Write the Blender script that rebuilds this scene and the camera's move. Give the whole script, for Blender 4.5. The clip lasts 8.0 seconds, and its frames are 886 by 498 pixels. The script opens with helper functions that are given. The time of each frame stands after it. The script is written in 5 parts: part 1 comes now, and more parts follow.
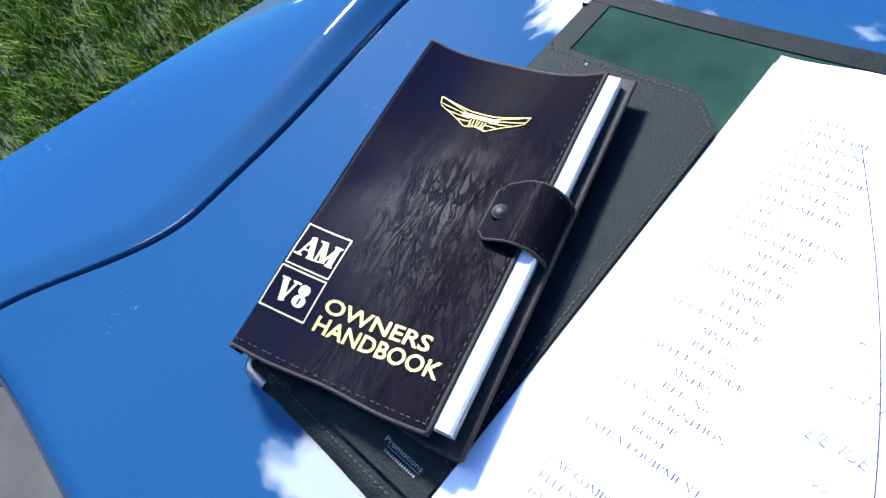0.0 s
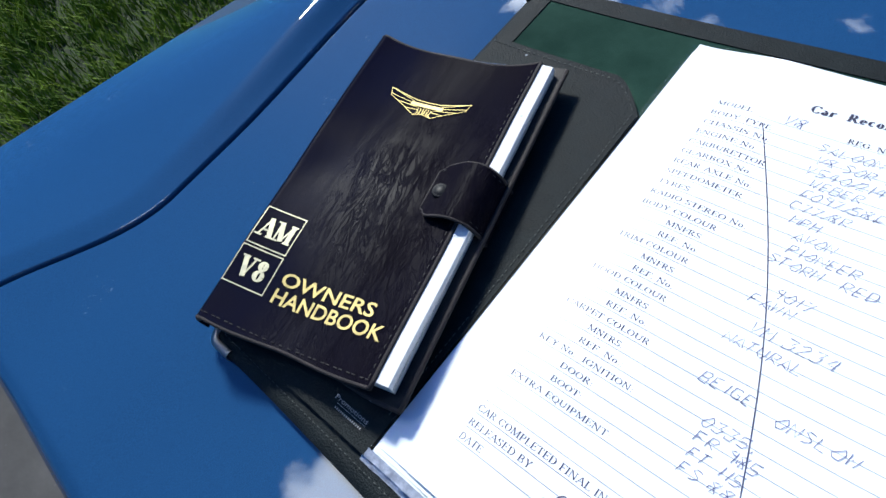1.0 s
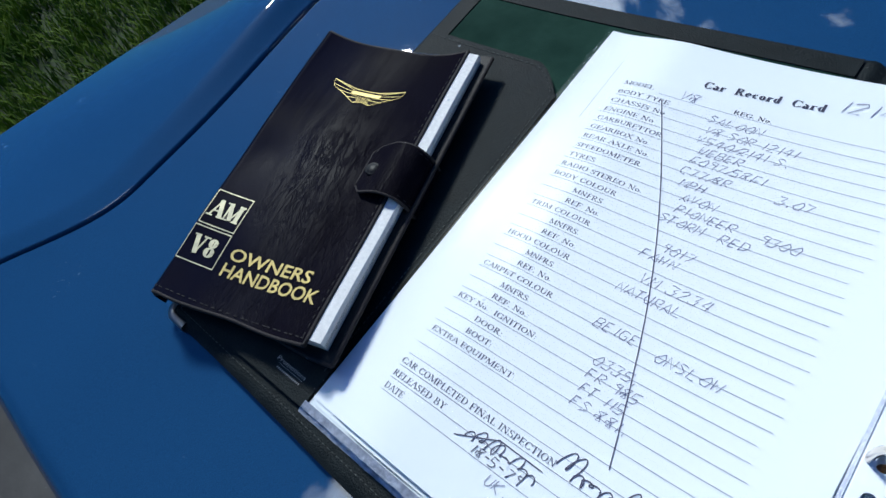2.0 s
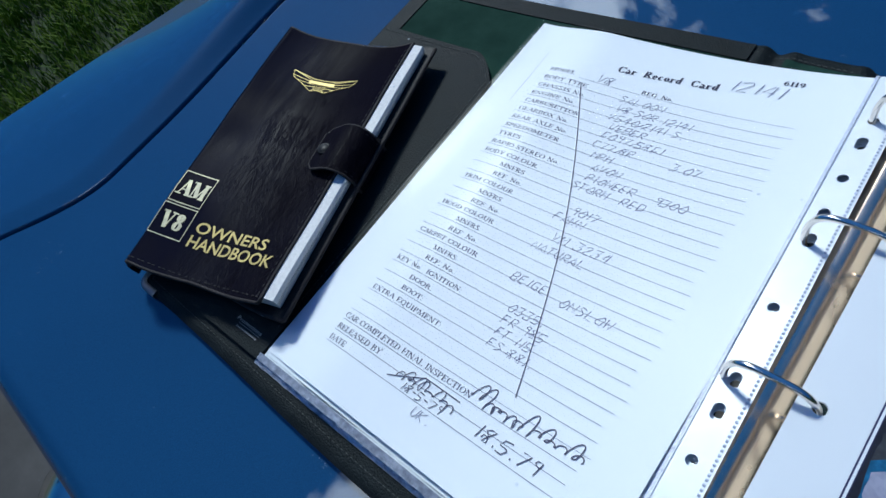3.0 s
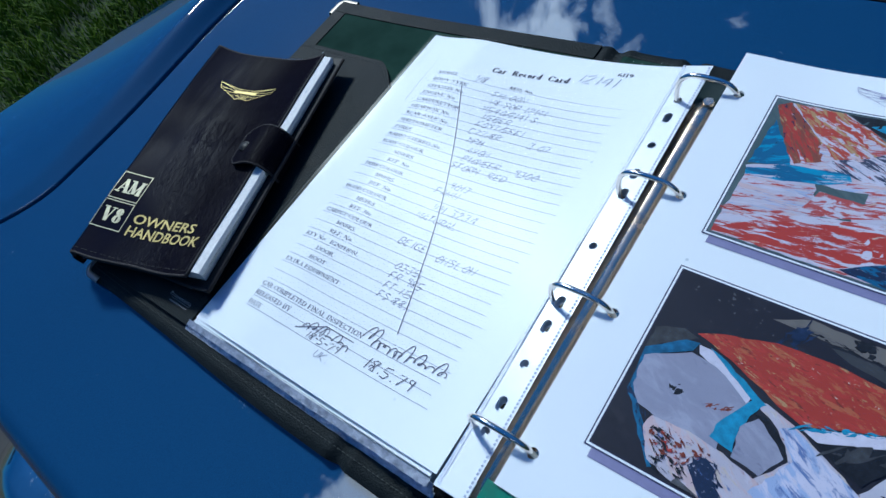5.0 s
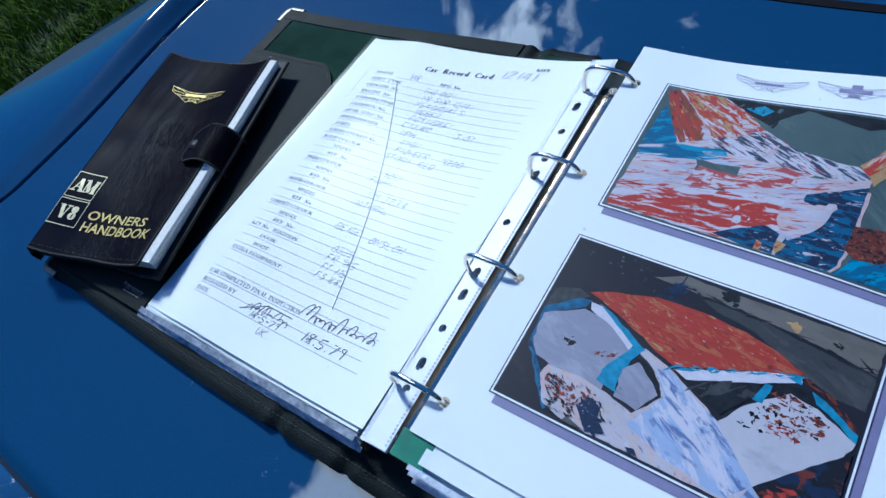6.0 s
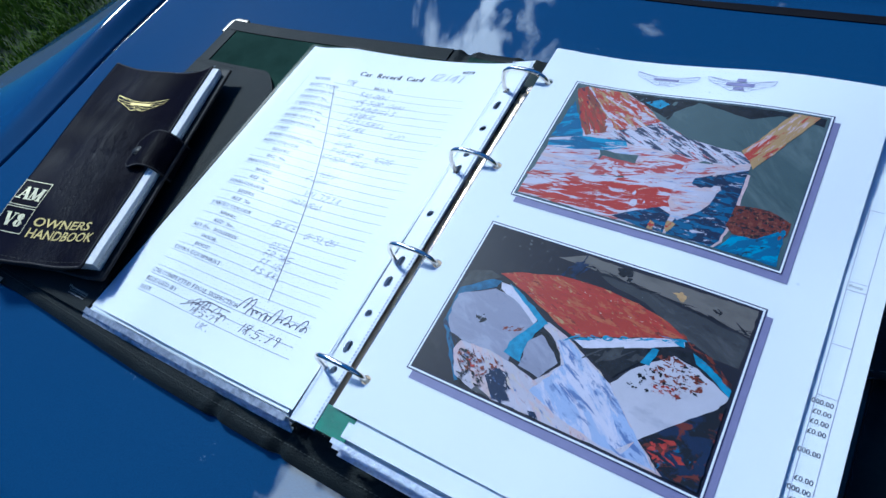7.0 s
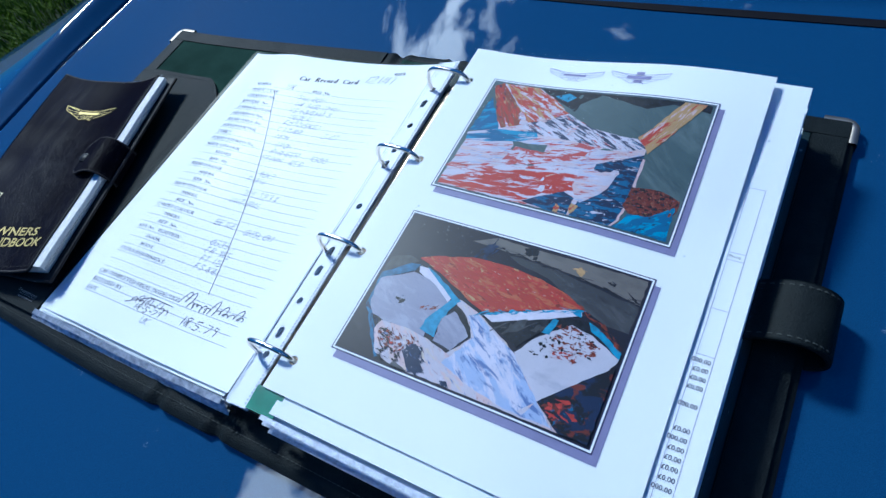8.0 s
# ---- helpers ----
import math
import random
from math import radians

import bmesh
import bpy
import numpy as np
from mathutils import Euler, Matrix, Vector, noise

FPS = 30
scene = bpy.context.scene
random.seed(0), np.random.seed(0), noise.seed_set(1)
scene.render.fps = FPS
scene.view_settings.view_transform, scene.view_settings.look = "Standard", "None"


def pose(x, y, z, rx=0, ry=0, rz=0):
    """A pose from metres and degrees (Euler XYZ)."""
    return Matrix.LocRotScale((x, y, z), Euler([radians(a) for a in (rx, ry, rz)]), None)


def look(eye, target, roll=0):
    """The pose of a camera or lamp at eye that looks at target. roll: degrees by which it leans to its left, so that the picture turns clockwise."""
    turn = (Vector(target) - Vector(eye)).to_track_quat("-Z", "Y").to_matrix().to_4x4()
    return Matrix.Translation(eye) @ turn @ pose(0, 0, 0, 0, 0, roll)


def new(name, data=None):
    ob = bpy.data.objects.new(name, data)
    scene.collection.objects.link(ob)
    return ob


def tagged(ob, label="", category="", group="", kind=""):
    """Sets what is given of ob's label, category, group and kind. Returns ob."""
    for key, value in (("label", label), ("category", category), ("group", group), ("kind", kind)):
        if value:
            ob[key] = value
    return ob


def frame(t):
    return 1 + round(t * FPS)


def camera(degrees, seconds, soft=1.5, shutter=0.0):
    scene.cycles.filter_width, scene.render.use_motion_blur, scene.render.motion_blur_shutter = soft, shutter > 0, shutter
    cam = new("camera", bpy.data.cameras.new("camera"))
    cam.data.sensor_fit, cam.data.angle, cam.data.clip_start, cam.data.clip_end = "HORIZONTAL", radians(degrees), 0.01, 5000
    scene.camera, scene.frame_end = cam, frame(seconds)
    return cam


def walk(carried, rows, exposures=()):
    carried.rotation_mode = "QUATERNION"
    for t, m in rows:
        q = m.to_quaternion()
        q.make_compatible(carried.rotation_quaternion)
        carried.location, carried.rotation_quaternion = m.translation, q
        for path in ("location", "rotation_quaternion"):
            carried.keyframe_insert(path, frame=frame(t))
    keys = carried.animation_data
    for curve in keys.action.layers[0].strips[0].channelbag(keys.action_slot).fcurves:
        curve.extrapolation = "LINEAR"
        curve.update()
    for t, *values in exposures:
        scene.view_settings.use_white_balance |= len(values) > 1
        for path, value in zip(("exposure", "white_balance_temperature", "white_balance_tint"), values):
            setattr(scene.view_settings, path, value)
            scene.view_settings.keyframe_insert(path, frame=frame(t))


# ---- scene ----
cam = camera(69.5, 8.0)
PATH = [
    (0, (-0.161, -0.142, 1.189), (-1.204, 0.377, -0.437), -26.2),
    (0.5, (-0.142, -0.14, 1.197), (-1.174, 0.372, -0.438), -26.7),
    (1, (-0.12, -0.142, 1.201), (-1.144, 0.385, -0.434), -26.6),
    (1.5, (-0.093, -0.142, 1.203), (-1.122, 0.4, -0.424), -27.0),
    (2.8, (-0.022, -0.146, 1.218), (-1.037, 0.407, -0.414), -27.6),
    (3, (-0.01, -0.15, 1.221), (-1.028, 0.415, -0.406), -27.3),
    (3.5, (0.013, -0.157, 1.227), (-0.999, 0.436, -0.393), -26.9),
    (4, (0.033, -0.162, 1.232), (-0.97, 0.463, -0.381), -26.2),
    (4.5, (0.053, -0.166, 1.239), (-0.938, 0.485, -0.371), -25.7),
    (6, (0.126, -0.18, 1.253), (-0.811, 0.559, -0.352), -23.8),
    (6.5, (0.147, -0.184, 1.257), (-0.763, 0.589, -0.348), -23.1),
    (7, (0.168, -0.184, 1.258), (-0.716, 0.62, -0.346), -22.2),
    (7.5, (0.191, -0.184, 1.261), (-0.67, 0.643, -0.344), -21.9),
    (8, (0.214, -0.188, 1.264), (-0.625, 0.662, -0.341), -21.6),
]
EXPOSURE = [(0.0, 2.14, 6100, 6), (0.6, 1.5, 6150, 6), (1.0, 1.1, 6200, 5), (1.5, 0.66, 6050, 3), (2.2, 0.38, 5850, 1), (3.0, 0.22, 5620, 0), (4.5, 0.2, 5380, -1), (6.0, 0.28, 5250, -1), (8.0, 0.44, 5140, -1)]
walk(cam, [(t, look(eye, target, roll)) for t, eye, target, roll in PATH], EXPOSURE)

# ---- world and light ----
SUN_EL, SUN_AZ = 41.0, 301.0
world = bpy.data.worlds.new("sky")
scene.world = world
world.use_nodes = True
wn, wl = world.node_tree.nodes, world.node_tree.links
wn.clear()
w_out = wn.new("ShaderNodeOutputWorld")
w_bg = wn.new("ShaderNodeBackground")
w_sky = wn.new("ShaderNodeTexSky")
w_sky.sky_type, w_sky.sun_disc = "NISHITA", False
w_sky.sun_elevation, w_sky.sun_rotation = radians(SUN_EL), radians(SUN_AZ)
w_sky.air_density, w_sky.dust_density, w_sky.ozone_density = 0.85, 0.0, 3.0
w_co = wn.new("ShaderNodeTexCoord")


def w_math(op, a, b):
    t = wn.new("ShaderNodeMath")
    t.operation = op
    for k, v in enumerate((a, b)):
        if isinstance(v, (int, float)):
            t.inputs[k].default_value = v
        else:
            wl.new(v, t.inputs[k])
    return t.outputs[0]


def w_noise(scale, detail, rough, place):
    mp, t = wn.new("ShaderNodeMapping"), wn.new("ShaderNodeTexNoise")
    mp.inputs["Location"].default_value = place
    t.inputs["Scale"].default_value, t.inputs["Detail"].default_value, t.inputs["Roughness"].default_value = scale, detail, rough
    t.inputs["Distortion"].default_value = 0.35
    wl.new(w_co.outputs["Generated"], mp.inputs["Vector"])
    wl.new(mp.outputs["Vector"], t.inputs["Vector"])
    return t.outputs["Fac"]


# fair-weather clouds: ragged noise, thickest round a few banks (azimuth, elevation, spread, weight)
# The last two banks are out of view, added as broad fill light.
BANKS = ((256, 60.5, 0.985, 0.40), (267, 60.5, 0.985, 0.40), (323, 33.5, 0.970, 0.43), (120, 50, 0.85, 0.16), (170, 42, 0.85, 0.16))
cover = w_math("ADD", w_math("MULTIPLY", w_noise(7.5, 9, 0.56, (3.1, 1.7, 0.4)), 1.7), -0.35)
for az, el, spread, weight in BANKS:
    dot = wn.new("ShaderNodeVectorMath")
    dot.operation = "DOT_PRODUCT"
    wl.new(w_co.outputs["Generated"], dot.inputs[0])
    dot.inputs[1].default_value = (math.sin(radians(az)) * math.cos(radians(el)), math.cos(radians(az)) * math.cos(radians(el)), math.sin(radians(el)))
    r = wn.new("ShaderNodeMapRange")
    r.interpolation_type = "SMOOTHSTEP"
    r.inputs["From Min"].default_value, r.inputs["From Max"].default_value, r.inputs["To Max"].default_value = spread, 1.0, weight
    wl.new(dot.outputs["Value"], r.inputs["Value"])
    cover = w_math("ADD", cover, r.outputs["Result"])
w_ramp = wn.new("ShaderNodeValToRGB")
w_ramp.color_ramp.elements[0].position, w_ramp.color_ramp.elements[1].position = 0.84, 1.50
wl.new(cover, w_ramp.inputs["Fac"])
w_deep = wn.new("ShaderNodeMix")
w_deep.data_type, w_deep.blend_type = "RGBA", "MULTIPLY"
w_deep.inputs["Factor"].default_value = 1.0
w_up = wn.new("ShaderNodeSeparateXYZ")
wl.new(w_co.outputs["Generated"], w_up.inputs["Vector"])
w_tint = wn.new("ShaderNodeValToRGB")
w_tint.color_ramp.elements[0].position, w_tint.color_ramp.elements[1].position = 0.25, 0.95
w_tint.color_ramp.elements[0].color, w_tint.color_ramp.elements[1].color = (0.05, 0.16, 0.34, 1), (0.36, 0.76, 1.18, 1)
wl.new(w_up.outputs["Z"], w_tint.inputs["Fac"])
wl.new(w_tint.outputs["Color"], w_deep.inputs["B"])
wl.new(w_sky.outputs["Color"], w_deep.inputs["A"])
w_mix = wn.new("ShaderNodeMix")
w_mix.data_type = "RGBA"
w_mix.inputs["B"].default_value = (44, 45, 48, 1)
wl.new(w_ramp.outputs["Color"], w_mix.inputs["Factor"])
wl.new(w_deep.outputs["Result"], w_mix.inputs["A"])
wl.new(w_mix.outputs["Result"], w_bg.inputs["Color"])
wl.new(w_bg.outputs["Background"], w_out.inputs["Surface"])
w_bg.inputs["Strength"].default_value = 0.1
sun = new("sun", bpy.data.lights.new("sun", "SUN"))
sun.data.energy, sun.data.angle, sun.data.color = 3.0, radians(9), (1, 0.965, 0.91)
se, sa = radians(SUN_EL), radians(SUN_AZ)
sun.matrix_world = look((0, 0, 5), (-math.sin(sa) * math.cos(se), -math.cos(sa) * math.cos(se), 5 - math.sin(se)))


# ---- materials ----
def tree(name):
    m = bpy.data.materials.new(name)
    m.use_nodes = True
    return m, m.node_tree.nodes, m.node_tree.links, m.node_tree.nodes["Principled BSDF"]


def noise_node(n, l, vec, scale, detail=5, rough=0.55, distort=0.0):
    t = n.new("ShaderNodeTexNoise")
    t.inputs["Scale"].default_value, t.inputs["Detail"].default_value = scale, detail
    t.inputs["Roughness"].default_value, t.inputs["Distortion"].default_value = rough, distort
    l.new(vec, t.inputs["Vector"])
    return t.outputs["Fac"]


def coords(n, l, stretch=(1, 1, 1), turn=0.0):
    co, rot, mp = n.new("ShaderNodeTexCoord"), n.new("ShaderNodeMapping"), n.new("ShaderNodeMapping")
    rot.inputs["Rotation"].default_value = (0, 0, radians(turn))
    mp.inputs["Scale"].default_value = stretch
    l.new(co.outputs["Object"], rot.inputs["Vector"])
    l.new(rot.outputs["Vector"], mp.inputs["Vector"])
    return mp.outputs["Vector"]


def span(n, l, value, a, b, c=0.0, d=1.0):
    r = n.new("ShaderNodeMapRange")
    for key, v in (("From Min", a), ("From Max", b), ("To Min", c), ("To Max", d)):
        r.inputs[key].default_value = v
    l.new(value, r.inputs["Value"])
    return r.outputs["Result"]


def blend(n, l, fac, a, b):
    mx = n.new("ShaderNodeMix")
    mx.data_type = "RGBA"
    if isinstance(fac, float):
        mx.inputs["Factor"].default_value = fac
    else:
        l.new(fac, mx.inputs["Factor"])
    for key, c in (("A", a), ("B", b)):
        if isinstance(c, tuple):
            mx.inputs[key].default_value = (*c, 1)
        else:
            l.new(c, mx.inputs[key])
    return mx.outputs["Result"]


def bump_to(n, l, b, height, strength, dist=0.001, under=None):
    bp = n.new("ShaderNodeBump")
    bp.inputs["Strength"].default_value, bp.inputs["Distance"].default_value = strength, dist
    l.new(height, bp.inputs["Height"])
    if under:
        l.new(under, bp.inputs["Normal"])
    l.new(bp.outputs["Normal"], b.inputs["Normal"])
    return bp.outputs["Normal"]


def mat(name, color, rough=0.5, metal=0.0, vary=0.15, scale=40.0, bump=0.0, bump_scale=300.0, dark=None, stretch=(1, 1, 1), rough_vary=0.0, turn=0.0, spec=0.5):
    """A surface whose colour and gloss drift by noise at two scales, with fine relief."""
    m, n, l, b = tree(name)
    vec = coords(n, l, stretch, turn)
    lo = dark or tuple(c * (1 - vary) for c in color)
    hi = color if dark else tuple(min(1, c * (1 + vary)) for c in color)
    big = span(n, l, noise_node(n, l, vec, scale), 0.3, 0.7)
    fine = span(n, l, noise_node(n, l, vec, scale * 7, 3), 0.25, 0.75)
    c = blend(n, l, big, lo, hi)
    c = blend(n, l, span(n, l, fine, 0, 1, 0.0, 0.35), c, lo)
    # scattered grains of grit and pollen
    v = n.new("ShaderNodeTexVoronoi")
    v.inputs["Scale"].default_value = 48
    l.new(vec, v.inputs["Vector"])
    pick = n.new("ShaderNodeSeparateColor")
    l.new(v.outputs["Color"], pick.inputs["Color"])
    grit = n.new("ShaderNodeMath")
    grit.operation = "MULTIPLY"
    l.new(span(n, l, v.outputs["Distance"], 0.035, 0.055, 0.7, 0.0), grit.inputs[0])
    l.new(span(n, l, pick.outputs["Red"], 0.62, 0.95), grit.inputs[1])
    c = blend(n, l, grit.outputs[0], c, (0.42, 0.47, 0.52))
    l.new(c, b.inputs["Base Color"])
    b.inputs["Metallic"].default_value, b.inputs["Specular IOR Level"].default_value = metal, spec
    if rough_vary:
        l.new(span(n, l, big, 0, 1, rough - rough_vary, rough + rough_vary), b.inputs["Roughness"])
    else:
        b.inputs["Roughness"].default_value = rough
    if bump:
        bump_to(n, l, b, noise_node(n, l, vec, bump_scale), bump)
    return m


def car_paint():
    """Metallic blue under clear lacquer, with flake and faint dust."""
    m, n, l, b = tree("blue_metallic_paint")
    vec = coords(n, l)
    flake = span(n, l, noise_node(n, l, vec, 2600, 2), 0.35, 0.65)
    c = blend(n, l, flake, (0.0068, 0.035, 0.095), (0.015, 0.061, 0.153))
    dust = span(n, l, noise_node(n, l, vec, 55, 7, 0.7), 0.68, 0.82, 0, 0.2)
    c = blend(n, l, dust, c, (0.16, 0.24, 0.36))
    # dried splashes and grit, few and irregular
    spot = span(n, l, noise_node(n, l, vec, 240, 5, 0.7, 0.6), 0.60, 0.70)
    few = span(n, l, noise_node(n, l, vec, 23, 3, 0.5), 0.66, 0.72, 0, 0.75)
    both = n.new("ShaderNodeMath")
    both.operation = "MULTIPLY"
    l.new(spot, both.inputs[0])
    l.new(few, both.inputs[1])
    c = blend(n, l, both.outputs[0], c, (0.36, 0.40, 0.46))
    l.new(c, b.inputs["Base Color"])
    b.inputs["Metallic"].default_value, b.inputs["Specular IOR Level"].default_value = 0.0, 0.01
    l.new(span(n, l, flake, 0, 1, 0.42, 0.55), b.inputs["Roughness"])
    b.inputs["Coat Weight"].default_value = 1.0
    l.new(span(n, l, dust, 0, 0.25, 0.02, 0.2), b.inputs["Coat Roughness"])
    bump_to(n, l, b, noise_node(n, l, vec, 9, 2), 0.03, 0.004)
    return m


def wrinkled_leather():
    """Old navy leather: fine grain, long creases gathered towards the fore-edge; its browner, duller side and low sheen
    imitate reflections.
    """
    m, n, l, b = tree("navy_wrinkled_leather")
    vec = coords(n, l, (1, 1, 1), -14.4)
    long_vec = coords(n, l, (1, 0.17, 1), -13)
    slant_vec = coords(n, l, (1, 0.24, 1), -30)

    def creases(v, scale, wide):
        """Thin winding lines where a stretched noise crosses its middle."""
        d = n.new("ShaderNodeMath")
        d.operation = "SUBTRACT"
        d.inputs[1].default_value = 0.5
        l.new(noise_node(n, l, v, scale, 5, 0.60, 1.1), d.inputs[0])
        a = n.new("ShaderNodeMath")
        a.operation = "ABSOLUTE"
        l.new(d.outputs[0], a.inputs[0])
        return span(n, l, a.outputs[0], 0.0, wide)

    across = n.new("ShaderNodeVectorMath")
    across.operation = "DOT_PRODUCT"
    across.inputs[1].default_value = (8.02, 2.056, 0)
    co = n.new("ShaderNodeTexCoord")
    l.new(co.outputs["Object"], across.inputs[0])
    # Crazed side, also made browner and glossier to imitate reflections.
    worn = span(n, l, across.outputs["Value"], -3.24, -3.00)
    # Gloss cut towards the fore-edge, standing in for a dark reflection.
    dull_side = span(n, l, across.outputs["Value"], -2.88, -2.70)
    patchy = span(n, l, noise_node(n, l, vec, 26, 3), 0.36, 0.54)
    along = n.new("ShaderNodeVectorMath")
    along.operation = "DOT_PRODUCT"
    along.inputs[1].default_value = (-1.078, 4.172, 0)
    l.new(co.outputs["Object"], along.inputs[0])
    low = n.new("ShaderNodeMath")
    low.operation = "MULTIPLY"
    l.new(span(n, l, along.outputs["Value"], 0.30, 0.60, 1.0, 0.0), low.inputs[0])
    l.new(worn, low.inputs[1])
    zone = n.new("ShaderNodeMath")
    zone.operation = "MULTIPLY"
    l.new(low.outputs[0], zone.inputs[0])
    l.new(patchy, zone.inputs[1])
    grain = noise_node(n, l, vec, 900, 6, 0.65)
    soft = noise_node(n, l, long_vec, 120, 4, 0.55, 0.4)
    lines = blend(n, l, 0.5, creases(long_vec, 125, 0.045), creases(slant_vec, 165, 0.05))
    cut = blend(n, l, zone.outputs[0], (1, 1, 1), lines)
    n0 = bump_to(n, l, b, grain, 0.16, 0.0005)
    n1 = bump_to(n, l, b, soft, 0.13, 0.0010, n0)
    bump_to(n, l, b, cut, 0.75, 0.0006, n1)
    tone = span(n, l, noise_node(n, l, vec, 14, 4), 0.35, 0.65)
    c = blend(n, l, tone, (0.003, 0.0038, 0.014), (0.005, 0.0045, 0.010))
    c = blend(n, l, span(n, l, worn, 0, 1, 0, 0.6), c, (0.0055, 0.0042, 0.0055))
    c = blend(n, l, span(n, l, grain, 0.55, 0.75, 0, 0.3), c, (0.014, 0.010, 0.012))
    l.new(c, b.inputs["Base Color"])
    gloss = n.new("ShaderNodeMath")
    gloss.operation = "ADD"
    l.new(span(n, l, soft, 0.3, 0.7, 0.30, 0.40), gloss.inputs[0])
    l.new(span(n, l, worn, 0, 1, 0.0, 0.06), gloss.inputs[1])
    l.new(gloss.outputs[0], b.inputs["Roughness"])
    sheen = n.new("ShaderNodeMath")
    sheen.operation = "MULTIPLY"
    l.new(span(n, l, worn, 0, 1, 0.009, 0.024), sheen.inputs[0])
    l.new(span(n, l, dull_side, 0, 1, 1.0, 0.4), sheen.inputs[1])
    # Specular raised low on the cover to place the highlight there.
    low_sheen = n.new("ShaderNodeMath")
    low_sheen.operation = "MULTIPLY"
    l.new(sheen.outputs[0], low_sheen.inputs[0])
    l.new(span(n, l, along.outputs["Value"], 0.12, 0.44, 1.9, 0.32), low_sheen.inputs[1])
    l.new(low_sheen.outputs[0], b.inputs["Specular IOR Level"])
    return m


def clear_plastic():
    """A thin clear film: straight through, with a gloss that grows at a slant."""
    m = bpy.data.materials.new("clear_film")
    m.use_nodes = True
    n, l = m.node_tree.nodes, m.node_tree.links
    n.clear()
    out, mixs = n.new("ShaderNodeOutputMaterial"), n.new("ShaderNodeMixShader")
    tr, gl, fr = n.new("ShaderNodeBsdfTransparent"), n.new("ShaderNodeBsdfGlossy"), n.new("ShaderNodeLayerWeight")
    tr.inputs["Color"].default_value = (0.975, 0.985, 0.99, 1)
    gl.inputs["Roughness"].default_value = 0.26
    vec = coords(n, l)
    bp = n.new("ShaderNodeBump")
    bp.inputs["Strength"].default_value, bp.inputs["Distance"].default_value = 0.12, 0.004
    l.new(noise_node(n, l, vec, 16, 2, 0.4, 0.3), bp.inputs["Height"])
    l.new(bp.outputs["Normal"], gl.inputs["Normal"])
    l.new(bp.outputs["Normal"], fr.inputs["Normal"])
    slant = n.new("ShaderNodeMath")
    slant.operation = "POWER"
    slant.inputs[1].default_value = 5.0
    l.new(fr.outputs["Facing"], slant.inputs[0])
    l.new(span(n, l, slant.outputs[0], 0, 1, 0.005, 0.30), mixs.inputs["Fac"])
    l.new(tr.outputs["BSDF"], mixs.inputs[1])
    l.new(gl.outputs["BSDF"], mixs.inputs[2])
    l.new(mixs.outputs["Shader"], out.inputs["Surface"])
    return m


PAINT = car_paint()
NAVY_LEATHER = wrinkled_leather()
FILM = clear_plastic()
GAP = mat("near_black", (0.006, 0.006, 0.009), 0.7, spec=0.08)
CHROME = mat("chrome", (0.90, 0.82, 0.72), 0.13, 1.0, 0.05, 60, rough_vary=0.04)
CORNER = mat("worn_nickel_corner", (0.34, 0.31, 0.27), 0.5, 1.0, 0.06, 60, rough_vary=0.06)
STEEL = mat("nickel_plate", (0.92, 0.72, 0.52), 0.24, 1.0, 0.04, 60, rough_vary=0.05)
GREEN_LEATHER = mat("green_black_leather", (0.0115, 0.0150, 0.0160), 0.50, 0, 0.3, 50, 0.6, 850, rough_vary=0.06, spec=0.07)
GREEN_PANEL = mat("dark_green_lining", (0.010, 0.023, 0.022), 0.45, 0, 0.25, 35, 0.25, 900, spec=0.25)
SUEDE = mat("green_suede", (0.022, 0.055, 0.040), 0.95, 0, 0.3, 22, 0.35, 1400, dark=(0.006, 0.024, 0.017), spec=0.1)
LEATHER_EDGE = mat("raw_leather_edge", (0.017, 0.012, 0.012), 0.8, 0, 0.45, 180, 0.6, 900)
INNER_LEATHER = mat("brown_leather_inside", (0.007, 0.005, 0.006), 0.6, 0, 0.35, 90, 0.4, 700, spec=0.25)
THREAD = mat("grey_thread", (0.045, 0.052, 0.047), 0.85, 0, 0.3, 500)
DARK_THREAD = mat("dark_thread", (0.016, 0.014, 0.015), 0.8, 0, 0.3, 500)
GOLD = mat("gold_foil", (0.62, 0.50, 0.19), 0.50, 0.45, 0.2, 90, 0.25, 900, dark=(0.34, 0.27, 0.11), spec=0.2)
PALE_GOLD = mat("worn_gold_foil", (0.58, 0.54, 0.36), 0.50, 0.4, 0.2, 160, 0.25, 900, dark=(0.30, 0.29, 0.22), spec=0.2)
PAPER = mat("white_paper", (0.80, 0.82, 0.84), 0.65, 0, 0.015, 14, 0.03, 500)
STRIP = mat("milky_film_strip", (0.74, 0.77, 0.82), 0.3, 0, 0.05, 30, 0.1, 60)
SEAM = mat("welded_film_seam", (0.52, 0.56, 0.68), 0.3, 0, 0.25, 400, 0.5, 500)
EDGES = mat("film_edges", (0.66, 0.68, 0.72), 0.12, 0.35, 0.3, 190, 0.4, 230, dark=(0.25, 0.26, 0.29))
BLOCK = mat("book_page_edges", (0.74, 0.73, 0.70), 0.7, 0, 0.12, 500)
LABEL_INK = mat("grey_printed_ink", (0.075, 0.075, 0.13), 0.7, 0, 0.3, 400)
INK = mat("printed_ink", (0.03, 0.027, 0.06), 0.7, 0, 0.3, 400)
LEAF = mat("leaf_shade_grey", (0.40, 0.39, 0.37), 0.8, 0, 0.2, 300)
RULE = mat("printed_rule", (0.22, 0.23, 0.29), 0.7, 0, 0.25, 300)
PEN = mat("blue_pen_ink", (0.08, 0.085, 0.20), 0.6, 0, 0.3, 260)
